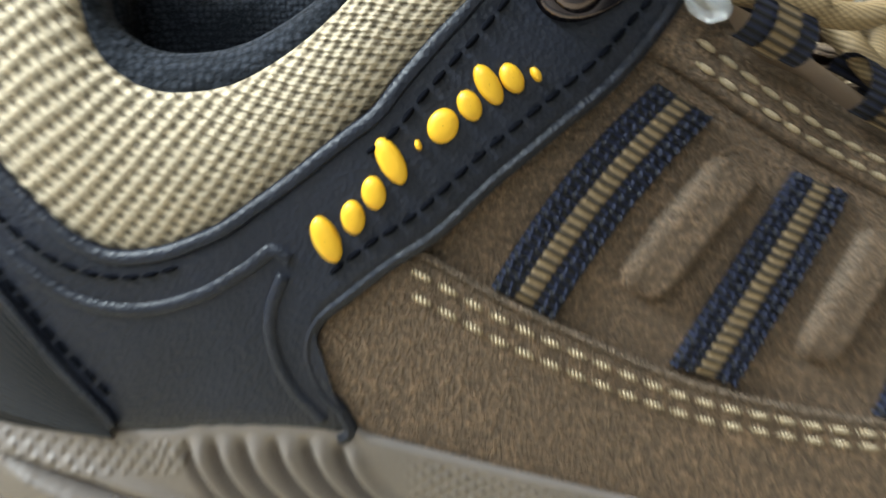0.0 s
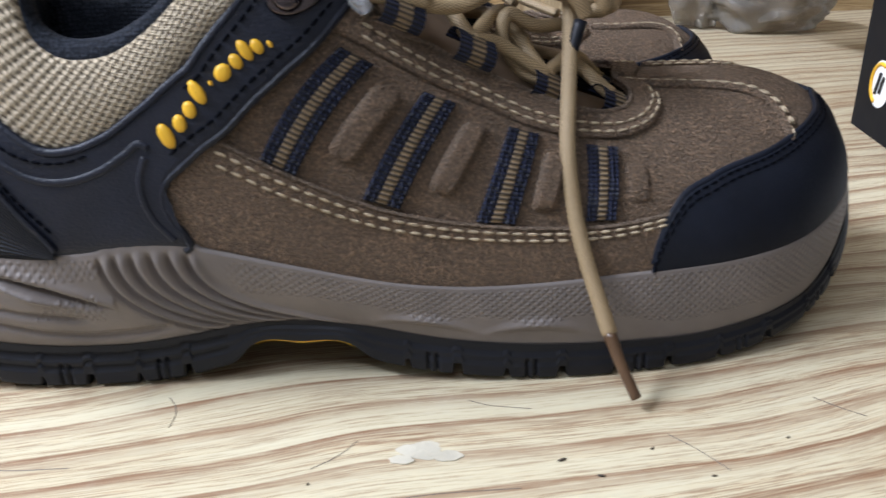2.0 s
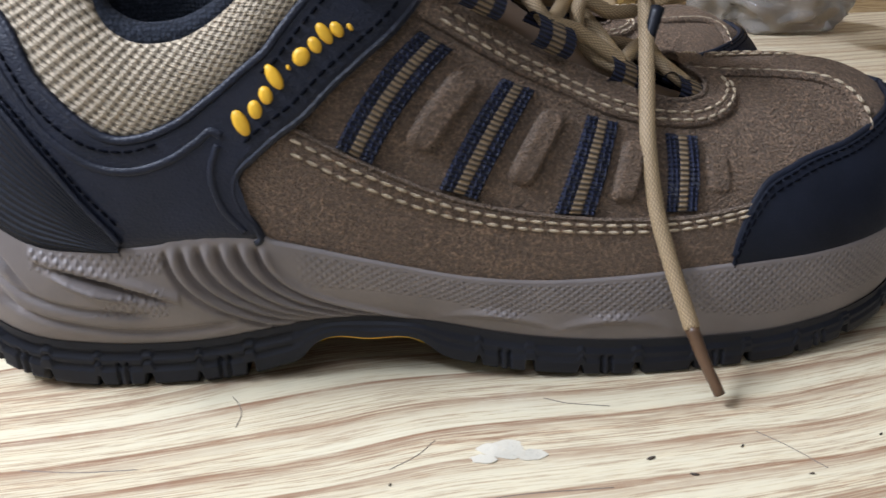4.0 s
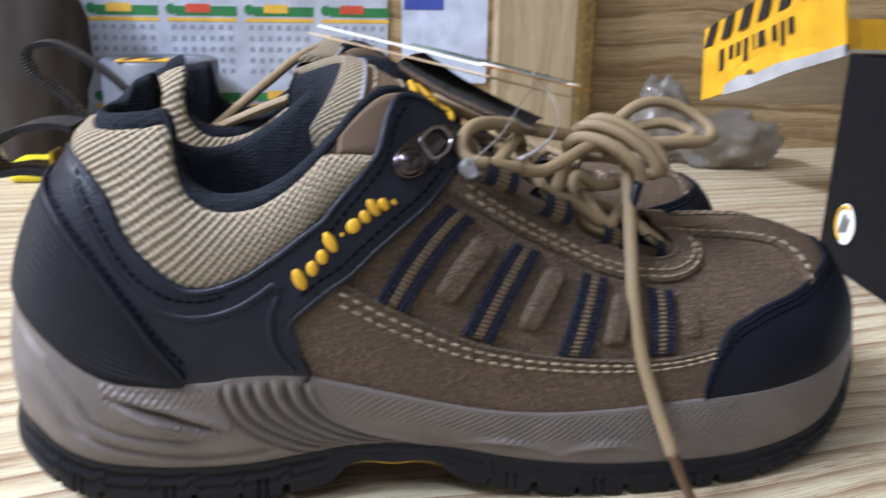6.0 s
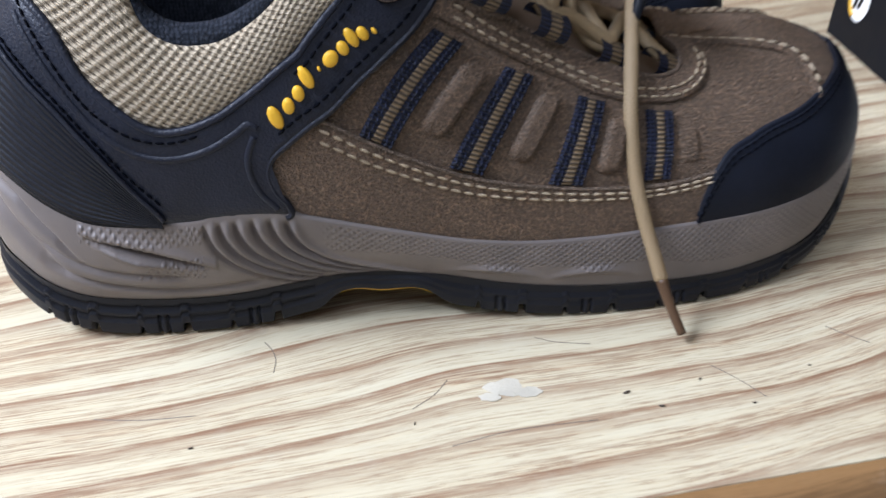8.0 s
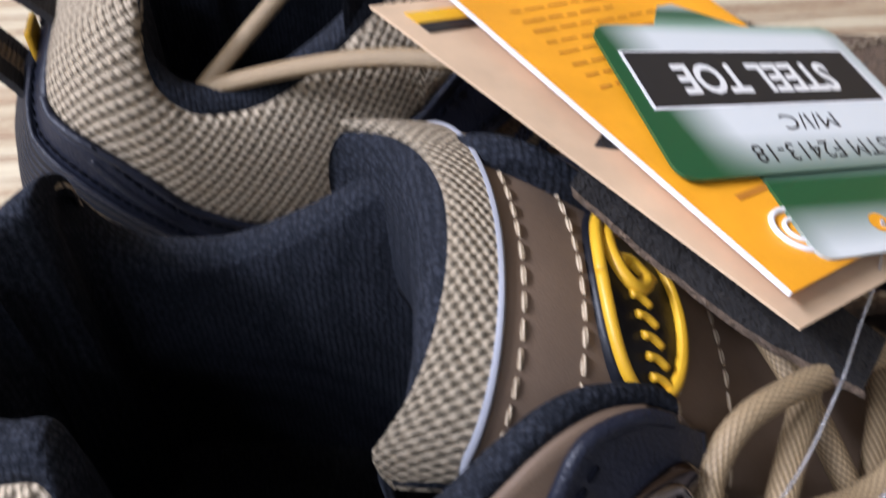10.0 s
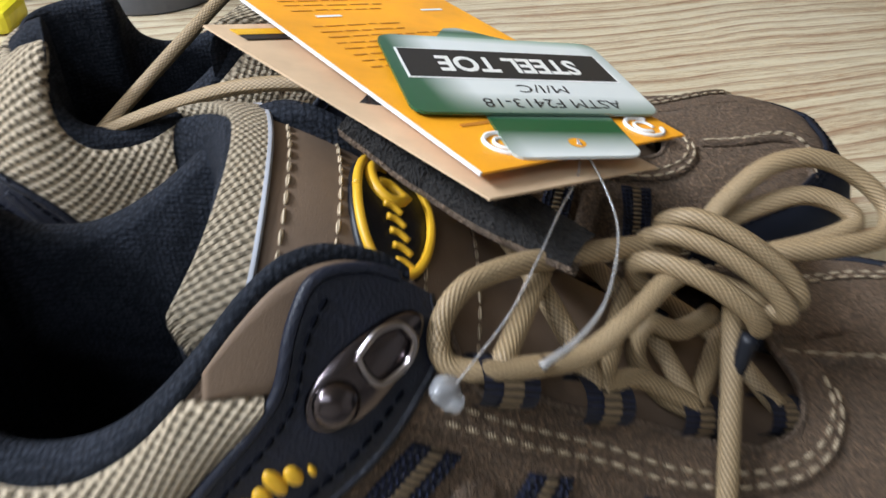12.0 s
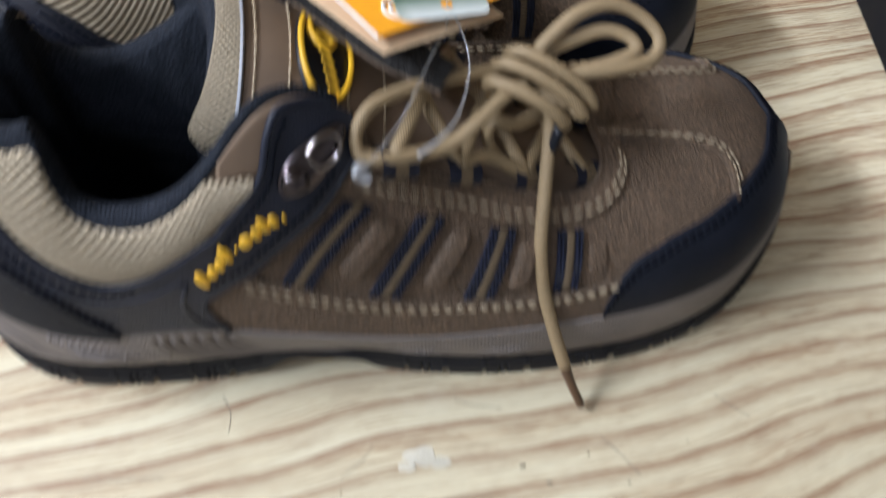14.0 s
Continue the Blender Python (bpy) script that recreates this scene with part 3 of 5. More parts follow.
def stitch_row(line, pitch, length, r, lift=None):
    """Short raised threads along a line of places."""
    at = np.r_[0, np.cumsum(np.linalg.norm(np.diff(line, axis=0), axis=1))]
    v, f = [], []
    for c in np.arange(pitch / 2, at[-1] - length / 2, pitch):
        e = [np.array([np.interp(c + d, at, line[:, k]) for k in range(3)]) for d in (-length / 2, length / 2)]
        t = e[1] - e[0]
        t /= max(np.linalg.norm(t), 1e-9)
        n = np.cross(t, [0.3, 0.2, 1])
        n /= np.linalg.norm(n)
        b = np.cross(t, n)
        base = len(v)
        for q, k in ((e[0], .55), (e[0] + t * length * .3, 1.0), (e[1] - t * length * .3, 1.0), (e[1], .55)):
            for a in range(5):
                w = 2 * np.pi * a / 5
                v.append(q + r * k * (np.cos(w) * n + np.sin(w) * b))
        for i in range(3):
            for a in range(5):
                d = (a + 1) % 5
                f.append((base + i * 5 + a, base + i * 5 + d, base + (i + 1) * 5 + d, base + (i + 1) * 5 + a))
        f += [tuple(base + a for a in range(5)), tuple(base + 15 + a for a in range(5))]
    return v, f


def stitching(name, lines, material, parent, pitch=.0043, length=.0032, r=.00052, label=""):
    """One part for each row."""
    for line in lines:
        v, f = stitch_row(np.asarray(line), pitch, length, r)
        link_mesh(name, v, f, material, parent, label, np.array([(p[0], p[2]) for p in v]))


def shifted(f, d):
    return lambda u: f(u) + d


def sole_wall(s, w, u):
    """The outer wall of the foam midsole: w from 0 at the tread to 1 at the upper."""
    sx, sy = (np.interp(u, along, SOLE[s][:, k]) for k in (0, 1))
    fx, fy = (np.interp(u, along, FEATHER[s][:, k]) for k in (0, 1))
    cx = np.clip(sx, .05, .265)
    cy = .012 * np.clip((u - .6) / .4, 0, 1)
    ox, oy = sx - cx, sy - cy
    d = np.hypot(ox, oy)
    ox, oy = ox / d, oy / d
    top = .0022
    x = sx + (fx + ox * top - sx) * w
    y = sy + (fy + oy * top - sy) * w
    z = tread_z(u) + np.maximum(feather_z(u) + .0012 - tread_z(u), .0008) * w
    return x, y, z, ox, oy


def midsole_sheet(s):
    n, m = 860, 44
    u = np.linspace(0, 1, n)[:, None] + np.zeros((1, m))
    w = np.linspace(0, 1, m)[None, :] + np.zeros((n, 1))
    x, y, z, ox, oy = sole_wall(s, w, u)
    out = .0022 * np.sin(np.pi * w) ** .8 * np.exp(-((u - .18) / .2) ** 2) + .0008 * np.sin(np.pi * w)
    # fan of curved shell steps at the shank: upright above, swept forward below
    for top, sweep in ((.272, .078), (.284, .086), (.297, .088), (.311, .088), (.325, .093), (.339, .098)):
        below = np.clip(1 - w, 0, 1)
        c = top + sweep * below ** 2.2
        slope = 2.2 * sweep * below ** 1.2 * 12
        d = (u - c) * .385 / np.sqrt(1 + slope ** 2)
        span = np.clip((w - .0) / .08, 0, 1) * np.clip((.95 - w) / .10, 0, 1)
        out = out + span * (-.0023 * np.exp(-(d / .0008) ** 2) + .0013 * np.exp(-((d - .0022) / .0016) ** 2))
        z = z + .0011 * np.exp(-((u - top - .007) / .0042) ** 2) * w ** 6
    # sunken leaf at the heel, sharp above and shallow below
    over, under = np.interp(u, [.165, .20, .229, .255, .282], [.86, .78, .70, .585, .43]), np.interp(u, [.165, .20, .229, .255, .282], [.86, .66, .56, .48, .42])
    inside = np.clip((over - w) / .03, 0, 1) * np.clip((w - under) / .10, 0, 1) * (u > .165) * (u < .284)
    out = out - .0042 * inside + .0012 * np.exp(-((w - over - .05) / .05) ** 2) * ((u > .17) & (u < .28))
    spine = np.interp(u, [.175, .215, .25], [.80, .62, .50])
    out = out + .0030 * np.exp(-((w - spine) / .045) ** 2) * np.clip((u - .178) / .02, 0, 1) * np.clip((.248 - u) / .03, 0, 1)
    # a long drop pressed into the back of the heel
    drop = np.interp(u, [.06, .10, .15], [.80, .62, .34])
    out = out - .0026 * np.exp(-((w - drop) / .10) ** 2) * np.clip((u - .055) / .03, 0, 1) * np.clip((.155 - u) / .02, 0, 1)
    # long lines that sweep round the heel
    for us, ws, k in (((.06, .12, .15, .175), (.90, .86, .70, .45), .0019), ((.12, .16, .20, .26), (.62, .48, .40, .34), .0018), ((.13, .18, .218, .254, .325), (.34, .24, .17, .14, .15), .0019)):
        line = np.interp(u, us, ws)
        out = out - k * np.exp(-((w - line) / .035) ** 2) * np.clip((u - us[0]) / .02, 0, 1) * np.clip((us[-1] - u) / .02, 0, 1)
    # two low waves at the ball
    for c in (.522, .61):
        line = .38 - 900 * (u - c) ** 2 * .12
        out = out + .0016 * np.exp(-((w - line) / .08) ** 2) * np.exp(-((u - c) / .03) ** 2)
    p = np.stack([x + ox * out, y + oy * out, z], -1)
    last = p[:, -1]
    lip = np.stack([last[:, 0] - ox[:, 0] * .0012, last[:, 1] - oy[:, 0] * .0012, last[:, 2] + .0007], -1)
    inn = np.stack([last[:, 0] - ox[:, 0] * .005, last[:, 1] - oy[:, 0] * .005, last[:, 2] - .0015], -1)
    wave = .50 - .16 * np.exp(-((u - .522) / .025) ** 2) - .16 * np.exp(-((u - .61) / .025) ** 2) - .25 * np.clip((u - .64) / .08, 0, 1)
    grain = np.maximum(np.clip((w - .74) / .05, 0, 1) * ((u > .17) & (u < .272)), np.clip((w - wave) / .06, 0, 1) * np.clip((u - .365) / .02, 0, 1))
    grain = np.maximum(grain, ((w > .34) & (w < .62) & (u > .215 + .1 * (w - .4)) & (u < .27)) * (1 - inside)) * np.clip((.965 - w) / .03, 0, 1)
    return np.concatenate([p, lip[:, None], inn[:, None]], 1), np.pad(grain, ((0, 0), (0, 2)))


def outsole_mesh(name, parent):
    """Tread with lugs: outer wall, cut with gaps, and an underside."""
    n, rows = 900, 17
    gaps = [.125, .165, .205, .245, .285, .325, .505, .545, .585, .63, .675, .72, .765, .81, .855, .9, .945]
    v, f, uv, base, low = [], [], [], 0, {}
    for s in (-1, 1):
        u = np.linspace(0, 1, n)
        g, t = ground_z(u), tread_z(u) + .0004
        cut = np.zeros(n)
        for i, c in enumerate(gaps):
            half = .0042 if i % 2 else .0026
            cut = np.maximum(cut, np.clip((half - np.abs(u - c)) / .0008, 0, 1) * (.0042 if i % 2 else .0034))
        bot = np.minimum(g + cut * (g < .02), t - .002)
        slot = np.zeros(n)
        for c in gaps[::2]:
            for d in (-.0035, .0035):
                slot = np.maximum(slot, np.exp(-((u - c - .02 - d) / .0011) ** 2))
        sheet_rows = []
        for w in np.linspace(0, 1, rows):
            x, y, z, ox, oy = sole_wall(s, np.zeros(n), u)
            step = .0010 * (w < .72) + .0006 * (w < .45)
            push = .0006 + step - .0009 * ((abs(w - .5) < .04) | (abs(w - .75) < .04)) * (u < .36) - .0016 * slot * (w < .6) - (.0025 * (1 - w) if w < .12 else 0)
            sheet_rows.append(np.stack([x + ox * push, y + oy * push, bot + (t - bot) * w], -1))
        p = np.stack(sheet_rows, 1)
        low[s] = p[:, 0]
        v.append(p.reshape(-1, 3))
        f += grid_faces(n, rows, base)
        uv.append(grid_uv(p))
        base += n * rows
    under = np.stack([low[-1] * (1 - k) + low[1] * k for k in np.linspace(0, 1, 7)], 1)
    v.append(under.reshape(-1, 3))
    uv.append(under.reshape(-1, 3)[:, :2])
    f += grid_faces(n, 7, base)
    return link_mesh(name, np.vstack(v), f, RUBBER, parent, "black rubber outsole with cut lugs", np.vstack(uv))


def lining_sheet(s):
    u = np.linspace(0, .452, 170)
    p0 = skin(u, rim(u, s), s, np.full(len(u), .0004))
    cx = np.clip(p0[:, 0], .05, .3)
    d = np.stack([cx - p0[:, 0], -p0[:, 1], 0 * u], 1)
    d /= np.linalg.norm(d, axis=1, keepdims=True)
    r = np.interp(u, [0, .30, .38, .42, .46], [.0046, .0046, .0034, .0018, .0012])[:, None]
    up = np.array([0, 0, 1.0])
    rows = [p0 + d * .0006 - up * .0025]
    for a in np.linspace(-.35, 2.9, 13):
        rows.append(p0 + d * r + r * (-math.cos(a) * d + math.sin(a) * up))
    e = rows[-1]
    for k in np.linspace(.12, 1, 9):
        z = e[:, 2] + (.031 - e[:, 2]) * k
        inward = d * (.002 * math.sin(math.pi * min(1, k * 1.6)) - .004 * k)
        q = e + inward
        q[:, 2] = z
        rows.append(q)
    return np.stack(rows, 1)


TONGUE_LINE = spline([(.250, .066), (.225, .0745), (.2, .088), (.175, .105), (.155, .1225), (.140, .1340), (.127, .1400), (.1205, .1385), (.1175, .128), (.120, .105)], 101)
tongue_half = profile([(0, .016), (.2, .021), (.45, .027), (.7, .0285), (.85, .0275), (1, .024)])


def tongue(q, w, off=0.0):
    """A place on the tongue: q from the throat up over its top, w across it from -1 to 1."""
    q, w = np.broadcast_arrays(np.asarray(q, float), np.asarray(w, float))
    at = np.linspace(0, 1, 101)
    x, z = np.interp(q, at, TONGUE_LINE[:, 0]), np.interp(q, at, TONGUE_LINE[:, 1])
    tx, tz = np.interp(q, at, np.gradient(TONGUE_LINE[:, 0])), np.interp(q, at, np.gradient(TONGUE_LINE[:, 1]))
    k = np.hypot(tx, tz)
    half = tongue_half(q)
    y = half * np.sin(w * 1.25) / math.sin(1.25) + .003
    x = x - (.003 + .004 * w + .001 * w * w) * np.clip((q - .45) / .3, 0, 1)
    x = x - (.004 * np.clip((q - .6) / .165, 0, 1) + .009 * np.clip((q - .765) / .04, 0, 1)) * np.minimum(w * w, 1.2)
    fall = half * (.62 + np.where(w > 0, -.22, .38) * np.clip((q - .5) / .25, 0, 1)) * (1 - np.cos(w * 1.25))
    nx, nz = tz / k, -tx / k
    return np.stack([x + nx * (off - fall * .35), y, z + nz * (off - fall * .35) - fall * .55], -1)


def tongue_sheet(q0, q1, w0, w1, off, nq=30, nw=25):
    q, w = np.linspace(q0, q1, nq), np.linspace(w0, w1, nw)
    q, w = np.r_[q[0], q, q[-1]], np.r_[w[0], w, w[-1]]
    o = np.full((len(q), len(w)), off)
    o[0] = o[-1] = -.0005
    o[:, 0] = o[:, -1] = -.0005
    return tongue(q[:, None], w[None, :], o)


def disc_on(place, along_a, along_b, ring, rows, name, material, parent, label=""):
    """A domed round or oval piece; rows of (radius share, height)."""
    a = np.linspace(0, 2 * np.pi, ring + 1)
    n = np.cross(along_a, along_b)
    n = n / np.linalg.norm(n)
    p = np.stack([place + r * (np.cos(a)[:, None] * along_a + np.sin(a)[:, None] * along_b) + h * n for r, h in rows], 0)
    return sheet(name, p, material, parent, label)


def brand_shapes(parent, s, label):
    """The raised yellow mark on the strap, as plain bars, rings and dots."""
    a, b = np.array([.3420, .112]), np.array([.4150, .362])

    def oval(f, h, rf, rh):
        x = np.linspace(0, 2 * np.pi, 21)
        mid = a + (b - a) * f + np.array([-.0165, .040]) * h
        round_uv = (b - a)[None, :] * (rf * np.cos(x))[:, None] + np.array([[-.0165, .040]]) * (rh * np.sin(x))[:, None]
        rows = [skin(mid[0] + k * round_uv[:, 0], mid[1] + k * round_uv[:, 1], s, np.full(21, o)) for k, o in ((1, .0024), (1, .0031), (.82, .0036), (.4, .0038), (.02, .0038))]
        sheet("raised_mark", np.stack(rows, 0), YELLOW, parent)
    # a row of plain lozenges, three of them tall, with one dot and a small round end
    for f, tall in ((.035, .31), (.150, .20), (.255, .20), (.365, .32), (.475, .05), (.585, .20), (.705, .20), (.805, .28), (.895, .20), (.985, .10)):
        thin = .012 if tall < .06 else .018 if tall < .15 else .062 if f == .585 else .043
        oval(f, tall if tall > .06 else .22, thin, max(tall, .07))


def build_shoe(name, label, outer_mark):
    shoe = new(name)
    shoe.empty_display_size = .05
    tagged(shoe, label, "shoe", "pair of work shoes")
    both = (-1, 1)
    u = np.linspace(0, 1, 260)[:, None]
    v = np.linspace(0, 1, 40)[None, :]
    joined("upper", [skin(u, v * rim(u, s), s) for s in both], SUEDE, shoe, "brown suede upper")
    outsole_mesh("outsole", shoe)
    walls = [midsole_sheet(s) for s in both]
    foam = joined("midsole", [w[0] for w in walls], MIDSOLE, shoe, "taupe moulded foam midsole with curved grooves")
    foam.data.attributes.new("grain", "FLOAT", "POINT").data.foreach_set("value", np.concatenate([w[1].ravel() for w in walls]).astype(np.float32))
    # yellow shank line in the arch
    for s in both:
        w = np.linspace(.382, .462, 30)
        x, y, z, ox, oy = sole_wall(s, 0 * w, w)
        arc = np.sin(np.pi * (w - .382) / .08) ** .5
        low = np.stack([x + ox * .0020, y + oy * .0020, ground_z(w) + .0004 + 0 * w], -1)
        hi = np.stack([x + ox * .0016, y + oy * .0016, ground_z(w) + .0004 + .0016 * arc], -1)
        sheet("shank_line", np.stack([low, hi], 1), YELLOW, shoe, "thin yellow line in the arch")
    # insole
    ring = np.concatenate([FEATHER[-1][10:430:6], FEATHER[1][10:430:6][::-1]])
    ring = (ring - [.13, 0]) * [.94, .80] + [.13, 0]
    mid = ring.copy()
    mid[:, 1] *= .02
    sheet("insole", np.stack([np.c_[ring * (1 - k) + mid * k, np.full(len(ring), .033 - .002 * k)] for k in (0, .5, 1)], 0), INSOLE, shoe, "black fabric insole")
    for x, wdt, deep in ((.062, .0045, .008), (.071, .0040, .006), (.078, .0040, .006), (.085, .0040, .006), (.093, .0022, .006), (.099, .0050, .006)):
        bm = bmesh.new()
        box_mesh(bm, (wdt, deep, .0006), (x, .001 * SIDE[0], .0338))
        part("insole_print", bm, GREY_PRINT, shoe, "pale grey print on the insole")
    ringp = [(.051 + .0058 * math.cos(t), .001 + .0048 * math.sin(t), .0338) for t in np.linspace(.6, 5.9, 16)]
    tubes("insole_print", [ringp], .0006, GREY_PRINT, shoe, "pale grey arc on the insole", sides=5, steps=30)
    for s in both:
        ins = s < 0
        # padded mesh collar
        cut = lambda q: np.where(q > .355, np.minimum(rim(q, s), .385 + (q - .355) * 1.5), rim(q, s))
        pad = band(0, .392, lambda q: counter_top(q) * dip(q, s), cut, s, .0012, 120, 22, .0022, ends=False)
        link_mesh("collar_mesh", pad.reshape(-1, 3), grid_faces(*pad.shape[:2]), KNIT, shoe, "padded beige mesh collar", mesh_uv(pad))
        sheet("eyestay_patch", band(.366, .436, lambda q: np.maximum(.385 + (q - .355) * 1.5, counter_top(np.minimum(q, .398))), lambda q: rim(q, s), s, .0016, 40, 8), NUBUCK, shoe, "smooth brown leather patch")
        # heel counter with its strap
        a, b = through_points(STRAP_BACK), through_points(STRAP_FRONT)
        a[:, 1] *= dip(a[:, 0], s)
        counter = sheet("heel_counter", ruled(a, b, s, .0026, 16, 0.0, ends=False, lip=.04), BLACK, shoe, "black synthetic heel counter and strap")
        tubes("piping", [skin(a[4:, 0], a[4:, 1], s, np.full(len(a) - 4, .0022))], .0012, BLACK, shoe, sides=8, steps=220)
        fr = b[36:]
        tubes("piping", [skin(fr[:, 0], fr[:, 1], s, np.full(len(fr), .0016))], .0012, BLACK, shoe, sides=8, steps=160)
        # ribbed panel low on the heel
        high = profile([(0, .165), (.07, .16), (.135, .132), (.166, .111), (.197, .071), (.22, .034), (.243, .004)])
        hi = lambda q: high(q) * dip(q, s)
        sheet("ribbed_heel_panel", band(0, .241, lambda q: 0 * q, hi, s, .0036, 90, 26, 0.0, ends=False), BLACK_RIB, shoe, "black ribbed heel panel")
        w = np.linspace(.02, .243, 60)
        tubes("piping", [skin(w, hi(w), s, np.full(60, .0034))], .0008, BLACK, shoe, sides=6, steps=80)
        stitching("stitching", [skin(w, hi(w) + .012, s, np.full(60, .0031))], DARK_THREAD, shoe, .003, .0022, .0004)
        # moulded ridges on the counter
        ridge = [(.11, .205), (.16, .150), (.20, .098), (.23, .073), (.26, .068), (.287, .078), (.308, .100), (.318, .115), (.325, .110)]
        ridge = [(x, y * float(dip(x, s))) for x, y in ridge]
        tubes("moulded_ridge", [on_skin(ridge, s, .0020)], .0013, BLACK, shoe, sides=8, steps=120)
        groove = [(.322, .098), (.316, .070), (.316, .045), (.322, .022), (.334, .006)]
        tubes("moulded_ridge", [on_skin(groove, s, .0021)], .0012, BLACK, shoe, sides=8, steps=60)
        stitching("stitching", [on_skin([(x - .002, y + .022) for x, y in ridge[:6]], s, .0029)], DARK_THREAD, shoe, .0032, .0024, .0004)
        edge_f = [(x - .006, y + .014) for x, y in STRAP_FRONT[11:18]]
        edge_b = [(x + .006, y - .010) for x, y in STRAP_BACK[10:18]]
        stitching("stitching", [on_skin(edge_f, s, .0030), on_skin(edge_b, s, .0030)], DARK_THREAD, shoe, .0032, .0024, .00045, "black stitching along the strap")
        # suede panels
        sheet("lower_panel", band(.332, .735, lambda q: 0 * q, seam, s, .0014, 120, 12), SUEDE, shoe, "lower brown suede panel")
        w = np.linspace(.37, .728, 90)
        tubes("cut_edge", [skin(w, seam(w) + .002, s, np.full(90, .0010))], .0007, SUEDE_EDGE, shoe, sides=6, steps=100)
        stitching("stitching", [skin(w, seam(w) - d, s, np.full(90, .0016)) for d in (.014, .034)], THREAD, shoe, label="double row of cream stitching")
        sheet("eyestay", band(.452, .80, eyestay_low, topline, s, .0016, 130, 10), SUEDE, shoe, "brown suede lace panel")
        w = np.linspace(.472, .782, 90)
        tubes("cut_edge", [skin(w, np.minimum(topline(w) - .004, .995), s, np.full(90, .0016))], .0008, SUEDE_EDGE, shoe, sides=6, steps=110)
        stitching("stitching", [skin(w, eyestay_low(w) + d, s, np.full(90, .0018)) for d in (.020, .054)], THREAD, shoe, label="double row of cream stitching")
        # woven strips and padded bars between them
        for (tl, tr, br, bl) in (((.46, .461), (.484, .474), (.427, .144), (.402, .144)), ((.523, .495), (.55, .513), (.503, .17), (.475, .158)),
                                 ((.595, .502), (.621, .50), (.593, .196), (.562, .188)), ((.663, .496), (.691, .499), (.675, .219), (.651, .216))):
            tl, tr, br, bl = (np.array(x) for x in (tl, tr, br, bl))
            k = np.linspace(0, 1, 26)[:, None]
            left, right = bl + (tl - bl) * k, br + (tr - br) * k
            strip = sheet("woven_strip", ruled(left, right, s, .0012, 8), NAVY_WEB, shoe, "navy woven strip with a tan centre")
            left, right = left + (right - left) * .05, left + (right - left) * .95
            c0, c1 = left + (right - left) * .32, left + (right - left) * .66
            sheet("centre_stripe", ruled(c0, c1, s, .0014, 5), TAN_WEB, strip, "tan ribbed centre stripe")
            for side in (left + (right - left) * .02, left + (right - left) * .20, left + (right - left) * .80, left + (right - left) * .98):
                stitching("woven_edge", [skin(side[:, 0], side[:, 1], s, np.full(len(side), .0013))], NAVY_WEB, strip, .0014, .0012, .00048)
        for (p, q) in (((.499, .450), (.458, .208)), ((.568, .482), (.533, .234)), ((.634, .452), (.615, .238)), ((.704, .44), (.698, .28))):
            k = np.linspace(0, 1, 26)
            mid = np.array(p) + (np.array(q) - np.array(p)) * k[:, None]
            wd = .0112 * np.sqrt(np.clip(1 - (2 * np.abs(k - .5)) ** 9, 0, 1))[:, None] * np.array([1, 0.16]) + 1e-5
            t = np.linspace(-1, 1, 15)
            uv = mid[:, None] + wd[:, None] * t[None, :, None]
            o = -.0004 + (.0030 if p[0] < .7 else .0014) * np.minimum(1, 1.35 * np.clip((1 - t[None, :] ** 2), 0, 1) ** .7) * np.clip(1 - (2 * np.abs(k - .5))[:, None] ** 6, 0, 1) ** .6
            sheet("padded_bar", skin(uv[..., 0], uv[..., 1], s, o), SUEDE, shoe, "raised padded suede bar")
        # toe cap
        sheet("toe_cap", band(.7027, 1, lambda q: 0 * q, cap_edge, s, .0018, 120, 18, .0004, ends=False), NAVY, shoe, "smooth dark navy toe cap")
        w = np.linspace(.704, 1, 90)
        stitching("stitching", [skin(w, cap_edge(w) - d, s, np.full(90, .0021)) for d in (.022, .05)], DARK_THREAD, shoe, .0032, .0024, .0004)
        tubes("cut_edge", [skin(w, cap_edge(w), s, np.full(90, .0010))], .0010, NAVY, shoe, sides=6, steps=110)
        # moccasin seam over the toe
        path = [(.766, .95), (.80, .915), (.84, .872), (.872, .80), (.890, .71), (.890, .61), (.880, .51), (.868, .425)] if ins else [(.79, .80), (.83, .77), (.87, .72), (.89, .64), (.885, .54), (.875, .50), (.865, .43)]
        tubes("moccasin_seam", [on_skin(path, s, .0002)], .0017, SUEDE, shoe, sides=8, steps=90)
        more = [(x + .012, y + .014) for x, y in path]
        less = [(x + .003, y + .006) for x, y in path]
        stitching("stitching", [on_skin(less, s, .0016), on_skin(more, s, .0008)], THREAD, shoe, label="double row of cream stitching round the toe")
